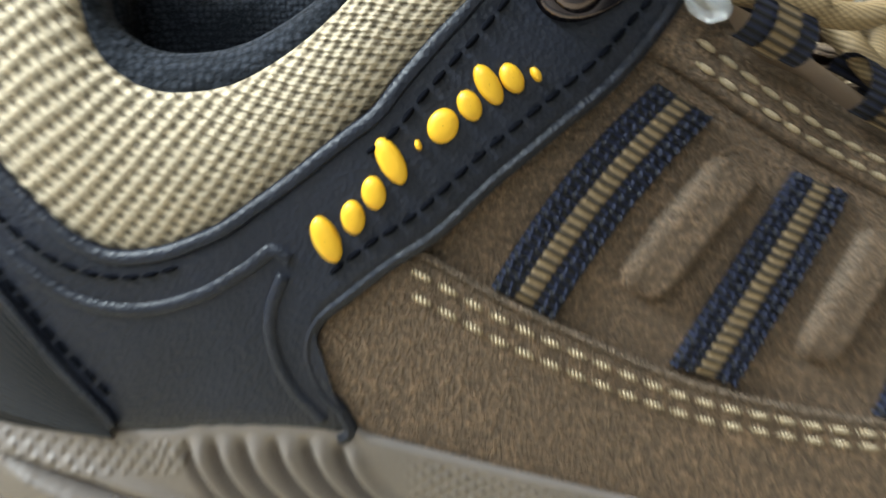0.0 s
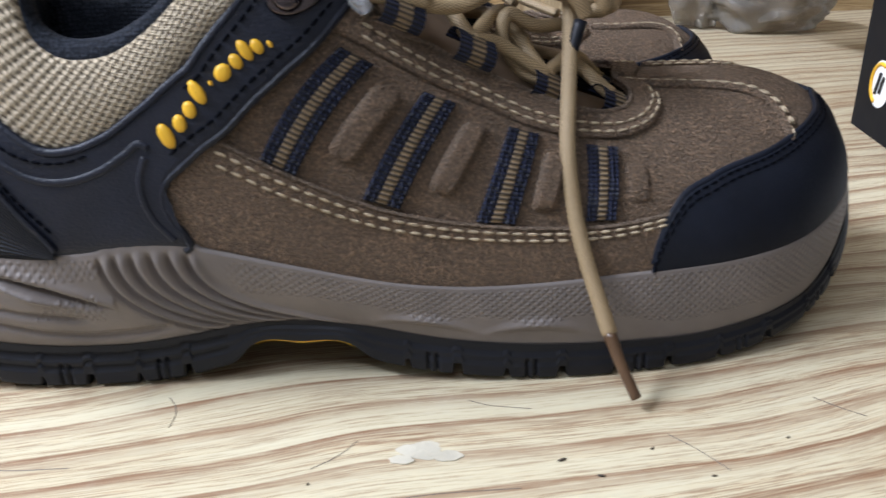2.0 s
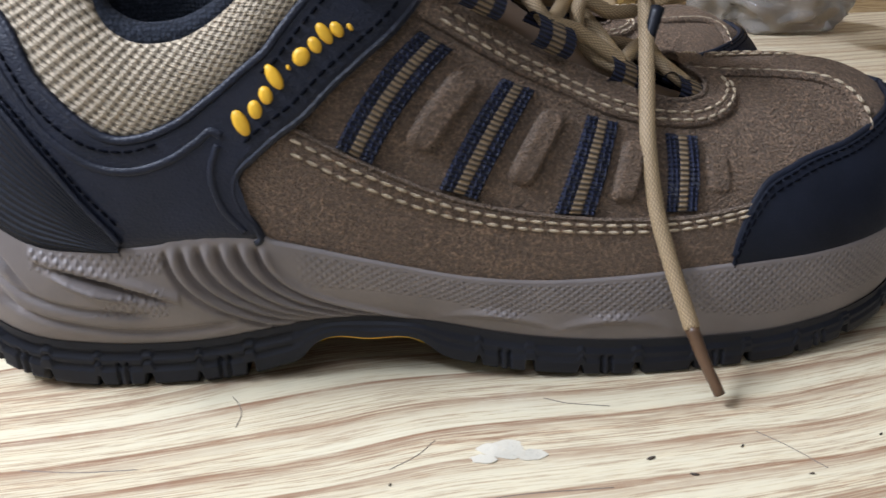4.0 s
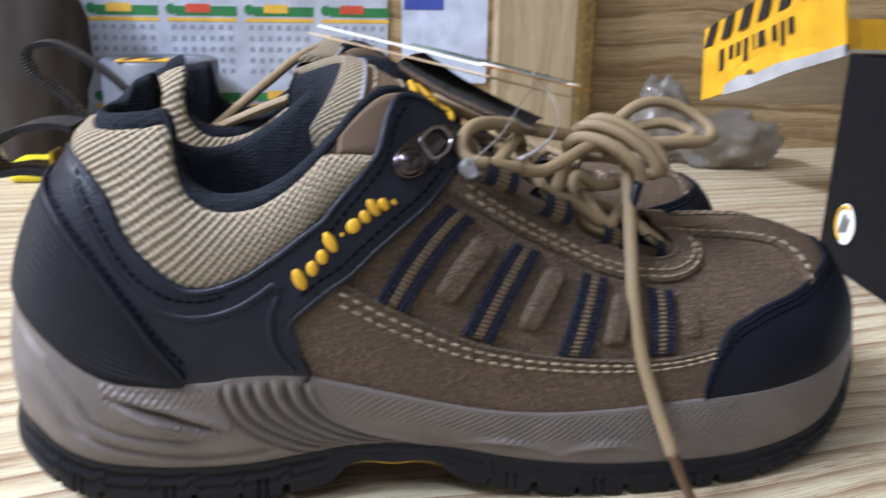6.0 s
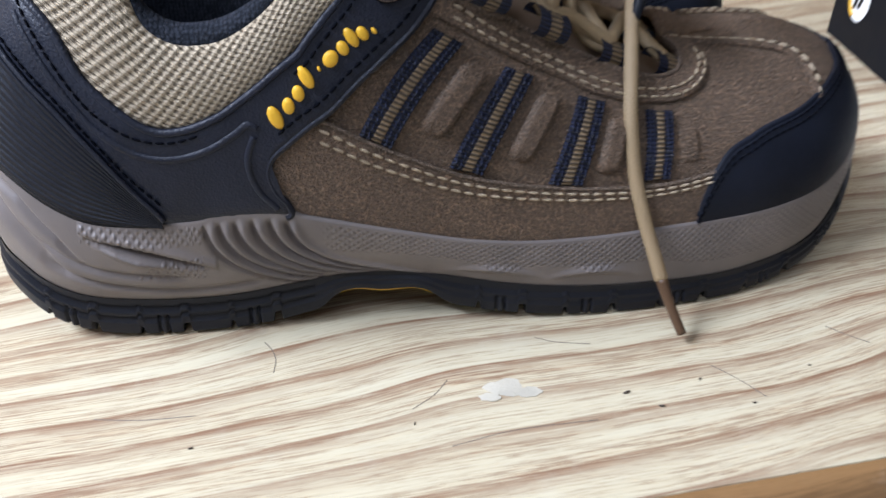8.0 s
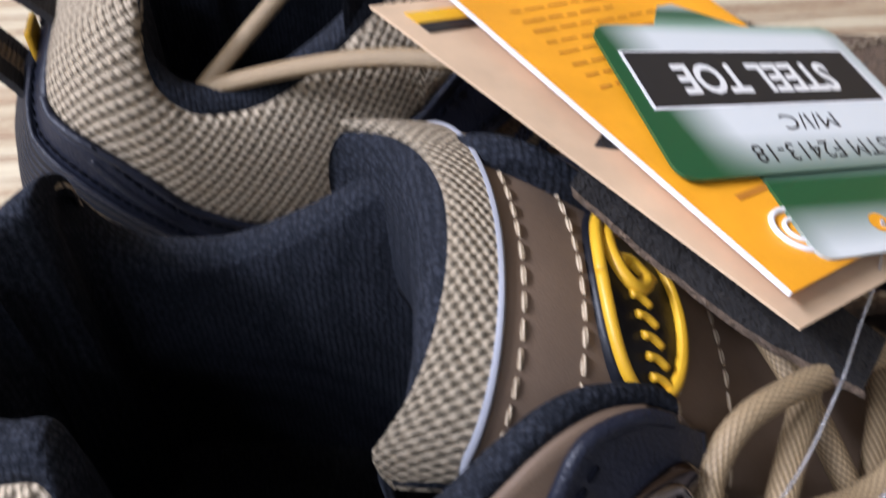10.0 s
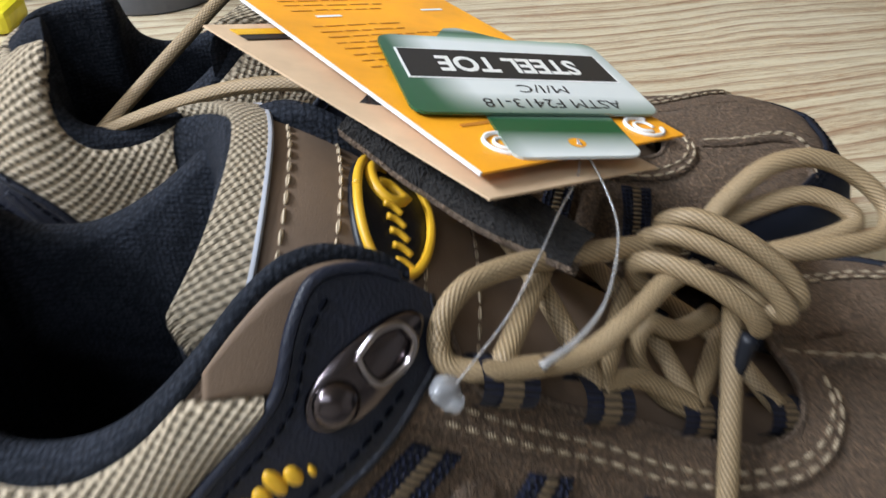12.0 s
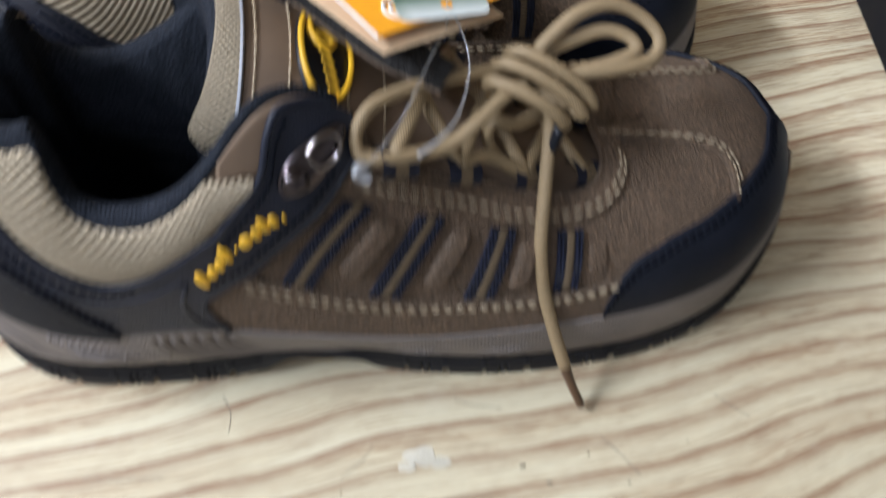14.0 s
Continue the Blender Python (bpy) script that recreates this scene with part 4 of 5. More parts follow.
        # woven loops for the lace
        for x, y, z, tilt in LOOPS:
            y = y if ins else -y * .9 + .004
            c = np.array([x, y, z])
            fw = np.array([.85, .28 * -s, -.42])
            fw /= np.linalg.norm(fw)
            crs = np.array([.15, .80 * s, -.60])
            crs /= np.linalg.norm(crs)
            hgt = np.cross(fw, crs)
            hgt *= np.sign(hgt[2])
            loop = None
            for nm, lo, hi2, mt, off in (("lace_loop", -1, 1, NAVY_WEB, 0), ("centre_stripe", -.36, .36, TAN_WEB, .0004)):
                a = np.linspace(-.5, np.pi + .5, 16)
                ring_p = np.stack([c + crs * np.cos(a)[:, None] * (.0048 + off) + hgt * np.sin(a)[:, None] * (.0042 + off) + fw * f for f in np.linspace(lo, hi2, 6) * .0062], 1)
                loop = sheet(nm, ring_p, mt, loop or shoe, "navy and tan woven lace loop" if loop is None else "tan centre stripe")
        if ins and outer_mark:
            brand_shapes(shoe, s, "raised yellow mark")
        # metal hook
        rv, dr = skin(.421, .478, s, .0026), skin(.446, .628, s, .0030)
        du, dv = skin(.431, .478, s, .0026) - rv, skin(.421, .52, s, .0026) - rv
        nrm = np.cross(du, dv) * -s
        nrm /= np.linalg.norm(nrm)
        lng = dr - rv
        ln = np.linalg.norm(lng)
        lng = lng / ln
        crs = np.cross(nrm, lng)
        k = np.linspace(0, 2 * np.pi, 40)
        shape = np.stack([rv + lng * (ln * .5 + np.cos(x) * (ln * .5 + .0055)) + crs * np.sin(x) * (.0058 - .0012 * np.cos(x)) for x in k], 0)
        centre = rv + lng * ln * .5
        hook = sheet("lace_hook", np.stack([centre + (shape - centre) * q + nrm * h for q, h in ((1.0, -.001), (1.0, .0008), (.93, .0014), (0.02, .0014))], 0), STEEL_DARK, shoe, "smoky polished metal lace hook")
        disc_on(rv + nrm * .001, lng * .0043, crs * .0043, 28, ((1, 0), (1, .0008), (.8, .0021), (.45, .0029), (.02, .0031)), "rivet", STEEL_DARK, hook, "domed rivet")
        bow = [rv + lng * (ln * f) + crs * c + nrm * h for f, c, h in ((.52, .0034, .0015), (.85, .0041, .0017), (1.08, .0024, .0018), (1.12, 0, .0018), (1.08, -.0024, .0018), (.85, -.0041, .0017), (.52, -.0034, .0015), (.46, 0, .0016), (.52, .0034, .0015))]
        tubes("d_ring", [bow], .00085, STEEL, hook, "bright D-shaped hook bow", sides=10, steps=60)
    joined("collar_lining", [lining_sheet(s) for s in both], LINING, shoe, "rolled black fabric collar lining")
    # tongue
    tong = sheet("tongue", tongue_sheet(0, 1, -1.32, 1, 0, 60, 37), LINING, shoe, "padded tongue")
    sheet("tongue_panel", tongue_sheet(.0, .765, -1.28, .98, .0012, 50, 33), NUBUCK, tong, "smooth brown leather tongue panel")
    w = np.r_[-1.30, np.linspace(-1.30, .98, 31), .98][None, :]
    k = np.r_[0, np.linspace(0, 1, 14), 1][:, None]
    o = np.full((16, 33), .0024)
    o[0] = o[-1] = o[:, 0] = o[:, -1] = -.0004
    knit = tongue(.765 + k * (.033 + .008 * np.minimum(w ** 2, 1)), w + 0 * k, o)
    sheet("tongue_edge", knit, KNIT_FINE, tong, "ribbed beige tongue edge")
    w = np.linspace(-1.26, .98, 40)
    tubes("piping", [tongue(np.full(40, .765), w, np.full(40, .002))], .0007, GREY_PIPE, tong, "grey piping", sides=7, steps=60)
    stitching("stitching", [tongue(np.full(40, .745), w, np.full(40, .0014)), tongue(np.full(40, .692), w, np.full(40, .0014)), tongue(np.full(40, .592), w, np.full(40, .0014)), tongue(np.full(40, .52), w, np.full(40, .0014))], THREAD, tong, .004, .003, .0005, "cream stitching across the tongue")
    qa = np.linspace(0, 2 * np.pi, 41)
    qc, wc, qr, wr = .635, -.14, .044, .47
    oval = np.stack([tongue(qc + k * qr * np.cos(qa), wc + k * wr * np.sin(qa), np.full(41, h)) for k, h in ((1.12, .001), (1.12, .0022), (1.05, .0026), (.5, .0026), (.02, .0026))], 0)
    badge = sheet("oval_badge", oval, RUBBER, tong, "black rubber oval badge with yellow raised shapes")
    tubes("badge_rim", [tongue(qc + qr * np.cos(qa), wc + wr * np.sin(qa), np.full(41, .0030))], .0010, YELLOW, badge, "yellow rim", sides=8, steps=90)
    arc = np.linspace(-2.6, 1.6, 16)
    tubes("raised_mark", [tongue(qc + .007 + .021 * np.cos(arc), wc + .18 + .16 * np.sin(arc), np.full(16, .0030))], .0013, YELLOW, badge, sides=8, steps=40)
    tubes("raised_mark", [tongue(qc + np.array([-.018, .005, .021]), wc + np.array([.10, .16, .12]), np.full(3, .0030))], .0011, YELLOW, badge, sides=8, steps=12)
    for k in range(5):
        w0 = wc - .38 + k * .085
        tubes("raised_mark", [tongue(np.array([qc - .024 + .004 * k, qc - .012 + .004 * k, qc - .002 + .004 * k]), np.array([w0, w0 + .02, w0 + .01]), np.full(3, .0030))], .0007, YELLOW, badge, sides=6, steps=8)
    # pull tab at the heel
    bm = bmesh.new()
    box_mesh(bm, (.0016, .010, .010), (skin(0, .17, -1)[0] - .0034, 0, skin(0, .17, -1)[2]), bevel=.0006)
    part("heel_tab", bm, YELLOW, shoe, "small yellow heel tab")
    return shoe


LOOPS = ((.168, -.031, .1085, 0), (.188, -.0255, .0965, 0), (.2105, -.0185, .0835, 0), (.2325, -.0125, .0755, 0))
GREY_PRINT = mat("grey_print", (0.40, 0.40, 0.42), 0.8)
BLACK_RIB = rib_material("black_ribbed_rubber", (0.0065, 0.008, 0.013), (0.0125, 0.015, 0.024), 0.0024, "Y", 0.0009, 0.6)
BLACK_RIB.node_tree.nodes["Principled BSDF"].inputs["Specular IOR Level"].default_value = 0.2

right = build_shoe("work_shoe", "brown suede low work shoe, laced, on the table", True)
right.matrix_world = pose(-.12, .165, 0)
SIDE[0] = -1
left = build_shoe("work_shoe", "brown suede low work shoe with loosened laces", False)
left.matrix_world = pose(-.125, .2580, 0, 0, 0, 11.0)
SIDE[0] = 1

# ---- laces, pull loops and the keeper flap


def lace(paths, shoe, label="tan braided cord lace", r=.00235):
    for q in paths:
        tubes("lace", [q], r, LACE, shoe, label, sides=12, steps=max(16, len(q) * 9), flat=.88)


def pull_loop(shoe, line):
    line = spline(line, 40)
    hoop = None
    for nm, half, off, m in (("pull_loop", .0085, 0, BLACK_WEB), ("centre_stripe", .0024, .0005, TAN_WEB)):
        d = np.gradient(line, axis=0)
        n = np.stack([d[:, 1], -d[:, 0]], 1)
        n /= np.linalg.norm(n, axis=1, keepdims=True)
        rows = []
        for y, t in ((-half, -1), (-half, 1), (half, 1), (half, -1), (-half, -1)):
            q = line + n * (-.0010 * t - off * (t < 0) + off * (t > 0) * -1)
            rows.append(np.stack([q[:, 0], np.full(40, y), q[:, 1]], 1))
        hoop = sheet(nm, np.stack(rows, 1), m, hoop or shoe, "black woven heel pull loop" if hoop is None else "tan stripe", smooth=False)


BLACK_WEB = rib_material("black_webbing", (0.004, 0.004, 0.006), (0.018, 0.018, 0.024), 0.0012, "X")
lace([[(.232, -.0135, .079), (.2215, .002, .0865), (.2105, .019, .087)],
      [(.2105, -.019, .087), (.222, .0, .0885), (.2325, .014, .079)],
      [(.2105, -.019, .087), (.199, .0, .1005), (.188, .026, .099)],
      [(.188, -.026, .0995), (.200, .002, .1025), (.2105, .018, .087)],
      [(.188, -.026, .0995), (.178, -.006, .1115), (.168, .030, .111)],
      [(.168, -.031, .1120), (.181, -.002, .1155), (.188, .025, .100)],
      [(.188, -.026, .0995), (.197, -.020, .0965), (.2105, -.019, .087)],
      # the strand that bends round the top loop and runs to the knot
      [(.176, -.0295, .1105), (.166, -.0325, .1125), (.1585, -.0320, .1145), (.1575, -.0275, .1190), (.1625, -.0210, .1228), (.172, -.0150, .1225), (.184, -.0085, .1195), (.197, -.0025, .1165), (.208, .000, .1145)],
      [(.172, -.0300, .1105), (.184, -.0255, .1085), (.1945, -.0185, .1112), (.2035, -.0105, .1135), (.211, -.0055, .1125)],
      # the knot
      [(.2035, .004, .1105), (.2015, .000, .1165), (.2060, -.004, .1200), (.2150, -.0085, .1180), (.2245, -.0120, .1115), (.2285, -.0125, .1050), (.2240, -.0060, .1030)],
      [(.2075, .007, .1115), (.2060, .003, .1185), (.2110, -.001, .1218), (.2200, -.0055, .1188), (.2290, -.0085, .1120), (.2320, -.0090, .1055), (.2270, -.003, .1030)],
      [(.2000, -.003, .1075), (.1985, -.0045, .1135), (.2025, -.0085, .1165), (.2110, -.0125, .1145), (.2195, -.0150, .1085), (.2230, -.0145, .1030)],
      [(.205, .002, .108), (.214, -.004, .1085), (.224, -.008, .106), (.229, -.004, .103)],
      # the bow
      [(.2120, .001, .1150), (.2190, .0070, .1200), (.2290, .0125, .1250), (.2400, .0150, .1255), (.2500, .0130, .1215), (.2555, .0075, .1165), (.2520, .0015, .1135), (.2420, -.0015, .1135), (.2310, -.0025, .1135), (.2200, -.0030, .1125)],
      [(.2140, .004, .1140), (.2250, .0085, .1165), (.2370, .0110, .1185), (.2450, .0095, .1170), (.2480, .0055, .1145), (.2400, .0025, .1125), (.2260, .0000, .1110)],
      [(.2170, -.0040, .0990), (.2080, -.0100, .1000), (.2000, -.0120, .1040), (.1985, -.0135, .0960), (.2040, -.0165, .0880), (.2105, -.0190, .0850)]], right)
tail = [(.2190, -.0080, .1080), (.2190, -.0105, .1000), (.2180, -.0170, .0930), (.2160, -.0290, .0790), (.2150, -.0370, .0680), (.2165, -.0440, .0520), (.2195, -.0500, .0390), (.2225, -.0550, .0290), (.2250, -.0590, .0210)]
lace([tail], right, "hanging tan lace end")
tubes("aglet", [[(.2248, -.0588, .0214), (.2278, -.0628, .0132), (.2318, -.0675, .0042)]], [.0021, .0017, .0016], AGLET, right, "brown plastic lace tip", sides=12, steps=14)
tubes("aglet", [[(.2215, -.014, .1015), (.2190, -.0165, .0940), (.2170, -.018, .088)]], [.0021, .0018, .0018], RUBBER, right, "dark lace tip", sides=10, steps=8)


def onto(shoe, pts):
    """Places given beside the right shoe, as places of another shoe."""
    inv = (right.matrix_world.inverted() @ shoe.matrix_world).inverted()
    return [tuple(inv @ Vector(p)) for p in pts]


bpy.context.view_layer.update()
lace([onto(left, [(.062, .080, .1040), (.072, .090, .1120), (.086, .104, .1230), (.100, .120, .1330), (.113, .131, .1370), (.124, .134, .1330), (.132, .132, .1260)]),
      onto(left, [(.060, .081, .1030), (.072, .079, .1085), (.090, .074, .1165), (.108, .068, .1230), (.126, .062, .1260), (.146, .060, .1240)]),
      onto(left, [(.146, .060, .1200), (.165, .075, .1150), (.178, .095, .1080)]),
      onto(left, [(.165, .118, .1150), (.185, .100, .1080), (.195, .085, .1000)]),
      onto(left, [(.190, .125, .1020), (.205, .108, .0970), (.215, .095, .0900)]),
      onto(left, [(.205, .130, .0940), (.220, .118, .0890), (.235, .105, .0840)])], left, "loose tan braided cord lace")
pull_loop(right, [(0.0327, 0.1198), (0.0257, 0.1209), (0.0175, 0.1198), (0.0091, 0.1165), (0.0022, 0.1112), (0.0058, 0.1051), (0.0149, 0.1058), (0.0229, 0.1050)])
SIDE[0] = -1
pull_loop(left, [(.036, .112), (.026, .124), (.014, .134), (.002, .140), (-.008, .137), (-.006, .128), (.005, .117), (.015, .104), (.021, .092), (.023, .080)])
SIDE[0] = 1

# keeper flap on the tongue: dark nap above, brown below
FLAP_TOP = suede_material("dark_grey_nap", (0.007, 0.007, 0.008), (0.0145, 0.0142, 0.0155), 1500, 0.05)
edge = spline([(.139, .010, .1400), (.146, .0055, .1360), (.153, .001, .1322), (.167, -.0082, .1266), (.183, -.0142, .1212)], 40)
ragged = np.array([noise.noise(Vector((k * .35, 3.1, 0))) for k in range(40)]) * .0010
back = edge + np.stack([np.linspace(.012, .006, 40), np.linspace(.020, .008, 40), np.linspace(.002, .0015, 40)], 1)
edge = edge + np.stack([-ragged * .4, -ragged, ragged * .6], 1)
mid = edge * .5 + back * .5 + [0, 0, .0012]
under = np.array([0, 0, -.0026])
flap = sheet("keeper_flap", np.stack([edge + under * .2, edge, edge * .8 + back * .2 + [0, 0, .0006], mid, back], 1), FLAP_TOP, right, "stiff leather lace keeper with dark nap")
sheet("flap_underside", np.stack([edge + [.0002, -.0004, 0], edge + under * .5 + [.0004, -.0010, 0], edge + under * 1.1 + [.001, .0006, 0], mid + under * 1.6, back + under], 1), SUEDE_EDGE, flap, "rough brown underside")

# ---- hang tag and its safety plate
ORANGE = plastic_material("orange_card", (0.86, 0.36, 0.012), 0.5, grain=400, depth=0.00003)
KRAFT = plastic_material("kraft_card", (0.60, 0.43, 0.27), 0.75, grain=500, depth=0.00005)
WHITE = plastic_material("white_card", (0.80, 0.80, 0.78), 0.6)
INK = mat("dark_ink", (0.015, 0.014, 0.013), 0.6)
BROWN_INK = mat("brown_ink", (0.48, 0.175, 0.012), 0.7)


def plate_material():
    m = mat("green_plate_painted_shine", (0.03, 0.14, 0.06), 0.3)
    k = Nodes(m)
    v = k.coords("UV")
    sep = k.add("ShaderNodeSeparateXYZ")
    k.link(v, sep.inputs[0])
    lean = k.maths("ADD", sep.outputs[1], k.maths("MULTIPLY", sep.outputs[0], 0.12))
    # the plate's diagonal shine is painted in as pale bands over the green
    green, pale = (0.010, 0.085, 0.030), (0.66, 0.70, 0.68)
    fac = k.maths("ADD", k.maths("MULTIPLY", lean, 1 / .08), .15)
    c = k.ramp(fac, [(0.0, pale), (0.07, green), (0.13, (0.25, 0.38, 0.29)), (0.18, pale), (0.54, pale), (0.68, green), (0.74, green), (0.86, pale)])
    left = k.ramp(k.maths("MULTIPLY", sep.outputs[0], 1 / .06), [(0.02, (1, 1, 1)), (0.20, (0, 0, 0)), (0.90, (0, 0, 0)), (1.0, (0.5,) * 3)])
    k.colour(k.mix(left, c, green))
    return m


PLATE = plate_material()


class Flat:
    """A flat place with its own two directions, to lay card, print and lettering on."""

    def __init__(self, at, across, down):
        self.o, self.a = Vector(at), Vector(across).normalized()
        d = Vector(down)
        self.d = d.normalized()
        self.n = self.a.cross(self.d).normalized()
        if self.n.z < 0:
            self.n = -self.n

    def p(self, x, y, h=0.0):
        return self.o + self.a * x + self.d * y + self.n * h


def flat_piece(name, flat, outline, h, thick, material, parent, label=""):
    bm = bmesh.new()
    slab(bm, [flat.p(x, y, h) for x, y in outline], flat.n, thick)
    ob = part(name, bm, material, parent, label)
    uv = ob.data.uv_layers.new(name="UVMap")
    for lp in ob.data.loops:
        r = ob.data.vertices[lp.vertex_index].co - flat.o
        uv.data[lp.index].uv = (r.dot(flat.a), r.dot(flat.d))
    return ob


def oblong(x0, y0, x1, y1, r=0.0):
    if not r:
        return [(x0, y0), (x1, y0), (x1, y1), (x0, y1)]
    out = []
    for cx, cy, a0 in ((x1 - r, y1 - r, 0), (x0 + r, y1 - r, 90), (x0 + r, y0 + r, 180), (x1 - r, y0 + r, 270)):
        out += [(cx + r * math.cos(radians(a0 + k * 22.5)), cy + r * math.sin(radians(a0 + k * 22.5))) for k in range(5)]
    return out


def lettering(name, words, flat, x, y, size, material, parent, h, x_dir=1, y_dir=1, bold=0.0, squeeze=1.0):
    """Words in the built-in font laid on a flat place; x_dir, y_dir say which way they run."""
    c = bpy.data.curves.new(name, "FONT")
    c.body, c.size, c.align_x, c.align_y, c.offset, c.resolution_u = words, 1.0, "CENTER", "CENTER", bold, 3
    tmp = bpy.data.objects.new(name, c)
    me = bpy.data.meshes.new_from_object(tmp)
    v = [flat.p(x + x_dir * q.co.x * size * squeeze, y + y_dir * q.co.y * size, h) for q in me.vertices]
    f = [tuple(q.vertices) for q in me.polygons]
    bpy.data.objects.remove(tmp)
    return link_mesh(name, [tuple(q) for q in v], f, material, parent, smooth=False, mirror=False)


AT = Vector((-.12, .165, 0))
tag = new("hang_tag")
tagged(tag, "folded orange card hang tag resting on the shoe", "tag")
up = Flat((-.0097, .2302, .1494), (.0472, .0332, -.0122), (.0556, -.0777, -.0084))
LONG, WIDE = .0959, .0590
low = Flat((-.0130, .2121, .1482), (.0472, .0332, -.0135), (.0602, -.0628, -.0098))
flat_piece("lower_leaf", low, oblong(0, 0, .047, .0878), -.0006, .0005, KRAFT, tag, "plain kraft lower leaf")
leaf = flat_piece("upper_leaf", up, oblong(0, 0, WIDE, LONG), 0, .0005, ORANGE, tag, "orange printed upper leaf")
flat_piece("leaf_edge", up, oblong(-.0002, 0, .0003, LONG), -.0001, .0007, WHITE, leaf, "white card edge")
pen = random.Random(5)
for k in range(13):
    if k in (3, 4):
        continue
    x, stop = .008, .044 - .012 * abs(math.sin(k * 2.3))
    while x < stop:
        ln = pen.uniform(.0022, .0058)
        y = .0085 + .0034 * k + pen.uniform(-.0002, .0002)
        flat_piece("printed_word", up, oblong(x, y, x + ln, y + pen.uniform(.0004, .0006)), .0006, .00005, BROWN_INK, leaf)
        x += ln + .0011
for x, y in ((.0125, .0190), (.0455, .0170)):
    flat_piece("white_bar", up, oblong(x, y, x + .007, y + .0012), .0006, .00005, WHITE, leaf)
flat_piece("printed_line", up, oblong(.009, .0785, .019, .0797), .0006, .00005, BROWN_INK, leaf)
for cx, cy in ((.0128, .0880), (.0515, .0905)):
    arc = [up.p(cx + .0042 * math.cos(t), cy + .0042 * math.sin(t), .0007) for t in np.linspace(.4, 5.6, 18)]
    tubes("white_ring", [[tuple(q) for q in arc]], .0005, WHITE, leaf, sides=5, steps=40)
    arc = [up.p(cx + .0022 * math.cos(t), cy + .0022 * math.sin(t), .0007) for t in np.linspace(1.4, 6.6, 12)]
    tubes("white_ring", [[tuple(q) for q in arc]], .0004, WHITE, leaf, sides=5, steps=26)
flat_piece("hazard_stripe", low, oblong(.004, .004, .020, .0075), .0001, .0002, YELLOW, tag, "yellow stripe inside the tag")
flat_piece("hazard_stripe", low, oblong(.004, .0078, .022, .0105), .0001, .0002, INK, tag, "black stripe inside the tag")

plate = new("safety_tag")
tagged(plate, "green metallic card plate lying on an orange hang tag", "tag")
pf = Flat((.0258, .2127, .1438), (.0551, .0206, -.0133), (.0085, -.0415, .0002))
PW, PH = .0603, .0424
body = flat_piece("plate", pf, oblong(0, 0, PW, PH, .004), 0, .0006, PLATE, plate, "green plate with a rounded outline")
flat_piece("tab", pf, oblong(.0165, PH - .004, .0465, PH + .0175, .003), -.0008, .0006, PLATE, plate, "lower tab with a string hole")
flat_piece("back_corner", pf, [(.014, .002), (.020, -.0085), (.024, -.0095), (.044, .002)], -.0009, .0006, PLATE, plate, "corner of a second plate")
flat_piece("rim", pf, oblong(.0028, .0086, .0572, .0256), .00062, .0001, WHITE, body, "thin pale frame")
flat_piece("black_panel", pf, oblong(.0034, .0092, .0566, .0250), .00074, .0001, INK, body, "black panel")
PALE = mat("pale_letters", (0.72, 0.72, 0.68), 0.5)
lettering("letters", "STEEL TOE", pf, .0300, .0171, .0118, PALE, body, .00090, -1, 1, .03, .66)
lettering("letters", "M/I/C", pf, .034, .0300, .0058, INK, body, .00070, -1, 1)
lettering("letters", "ASTM F2413-18", pf, .034, .0375, .0062, INK, body, .00070, -1, 1, 0, .85)
for x, y in ((.0046, .0045), (.0557, .0045), (.0046, .0382), (.0557, .0382)):
    cen = pf.p(x, y, .0006)
    disc_on(np.array(cen), np.array(pf.a) * .0014, np.array(pf.d) * .0014, 14, ((1, 0), (.8, .0005), (.02, .0007)), "rivet", STEEL, body, "silver printed rivet")
hole = pf.p(.0327, .0543, 0)
disc_on(np.array(hole), np.array(pf.a) * .0020, np.array(pf.d) * .0020, 16, ((1, .0001), (.02, .0001)), "string_hole", ORANGE, body)

string = new("tag_string")
tagged(string, "clear nylon tag string looped round the lace", "string")
w = lambda *p: tuple(AT + Vector(p))
hx = tuple(hole + Vector((0, 0, .0006)))
tubes("strand", [[hx, w(.186, .000, .133), w(.181, -.009, .130), w(.177, -.0165, .127)]], .00022, CLEAR, string, sides=6, steps=24)
tubes("strand", [[hx, w(.191, -.002, .131), w(.192, -.012, .1265), w(.188, -.0235, .1205), w(.182, -.030, .1170), w(.175, -.0335, .1140)]], [.00022, .00022, .0003, .0009], CLEAR, string, sides=6, steps=40)
tubes("strand", [[w(.177, -.0165, .127), w(.170, -.027, .121), w(.160, -.0375, .1150)]], .00022, CLEAR, string, sides=6, steps=14)
bm = bmesh.new()
bmesh.ops.create_icosphere(bm, subdivisions=3, radius=.0030)
for q in bm.verts:
    q.co *= 1 + .5 * noise.noise(q.co * 420)
    q.co += AT + Vector((.1585, -.0375, .1125))
part("knot", bm, CLEAR, string, "cloudy white melted end", smooth=True)

# ---- shoe box with its lid
BOXBLACK = plastic_material("dark_printed_board", (0.0045, 0.0055, 0.0085), 0.55, grain=300, depth=0.00005)
BOXYELLOW = plastic_material("yellow_printed_board", (0.80, 0.42, 0.015), 0.5, grain=300, depth=0.00005)
BOARD = plastic_material("bare_grey_board", (0.46, 0.40, 0.32), 0.8, grain=300, depth=0.0001)
BOXBLACK.node_tree.nodes["Principled BSDF"].inputs["Specular IOR Level"].default_value = 0.15
box = new("shoe_box")
tagged(box, "dark cardboard shoe box with a white label, standing open", "box")
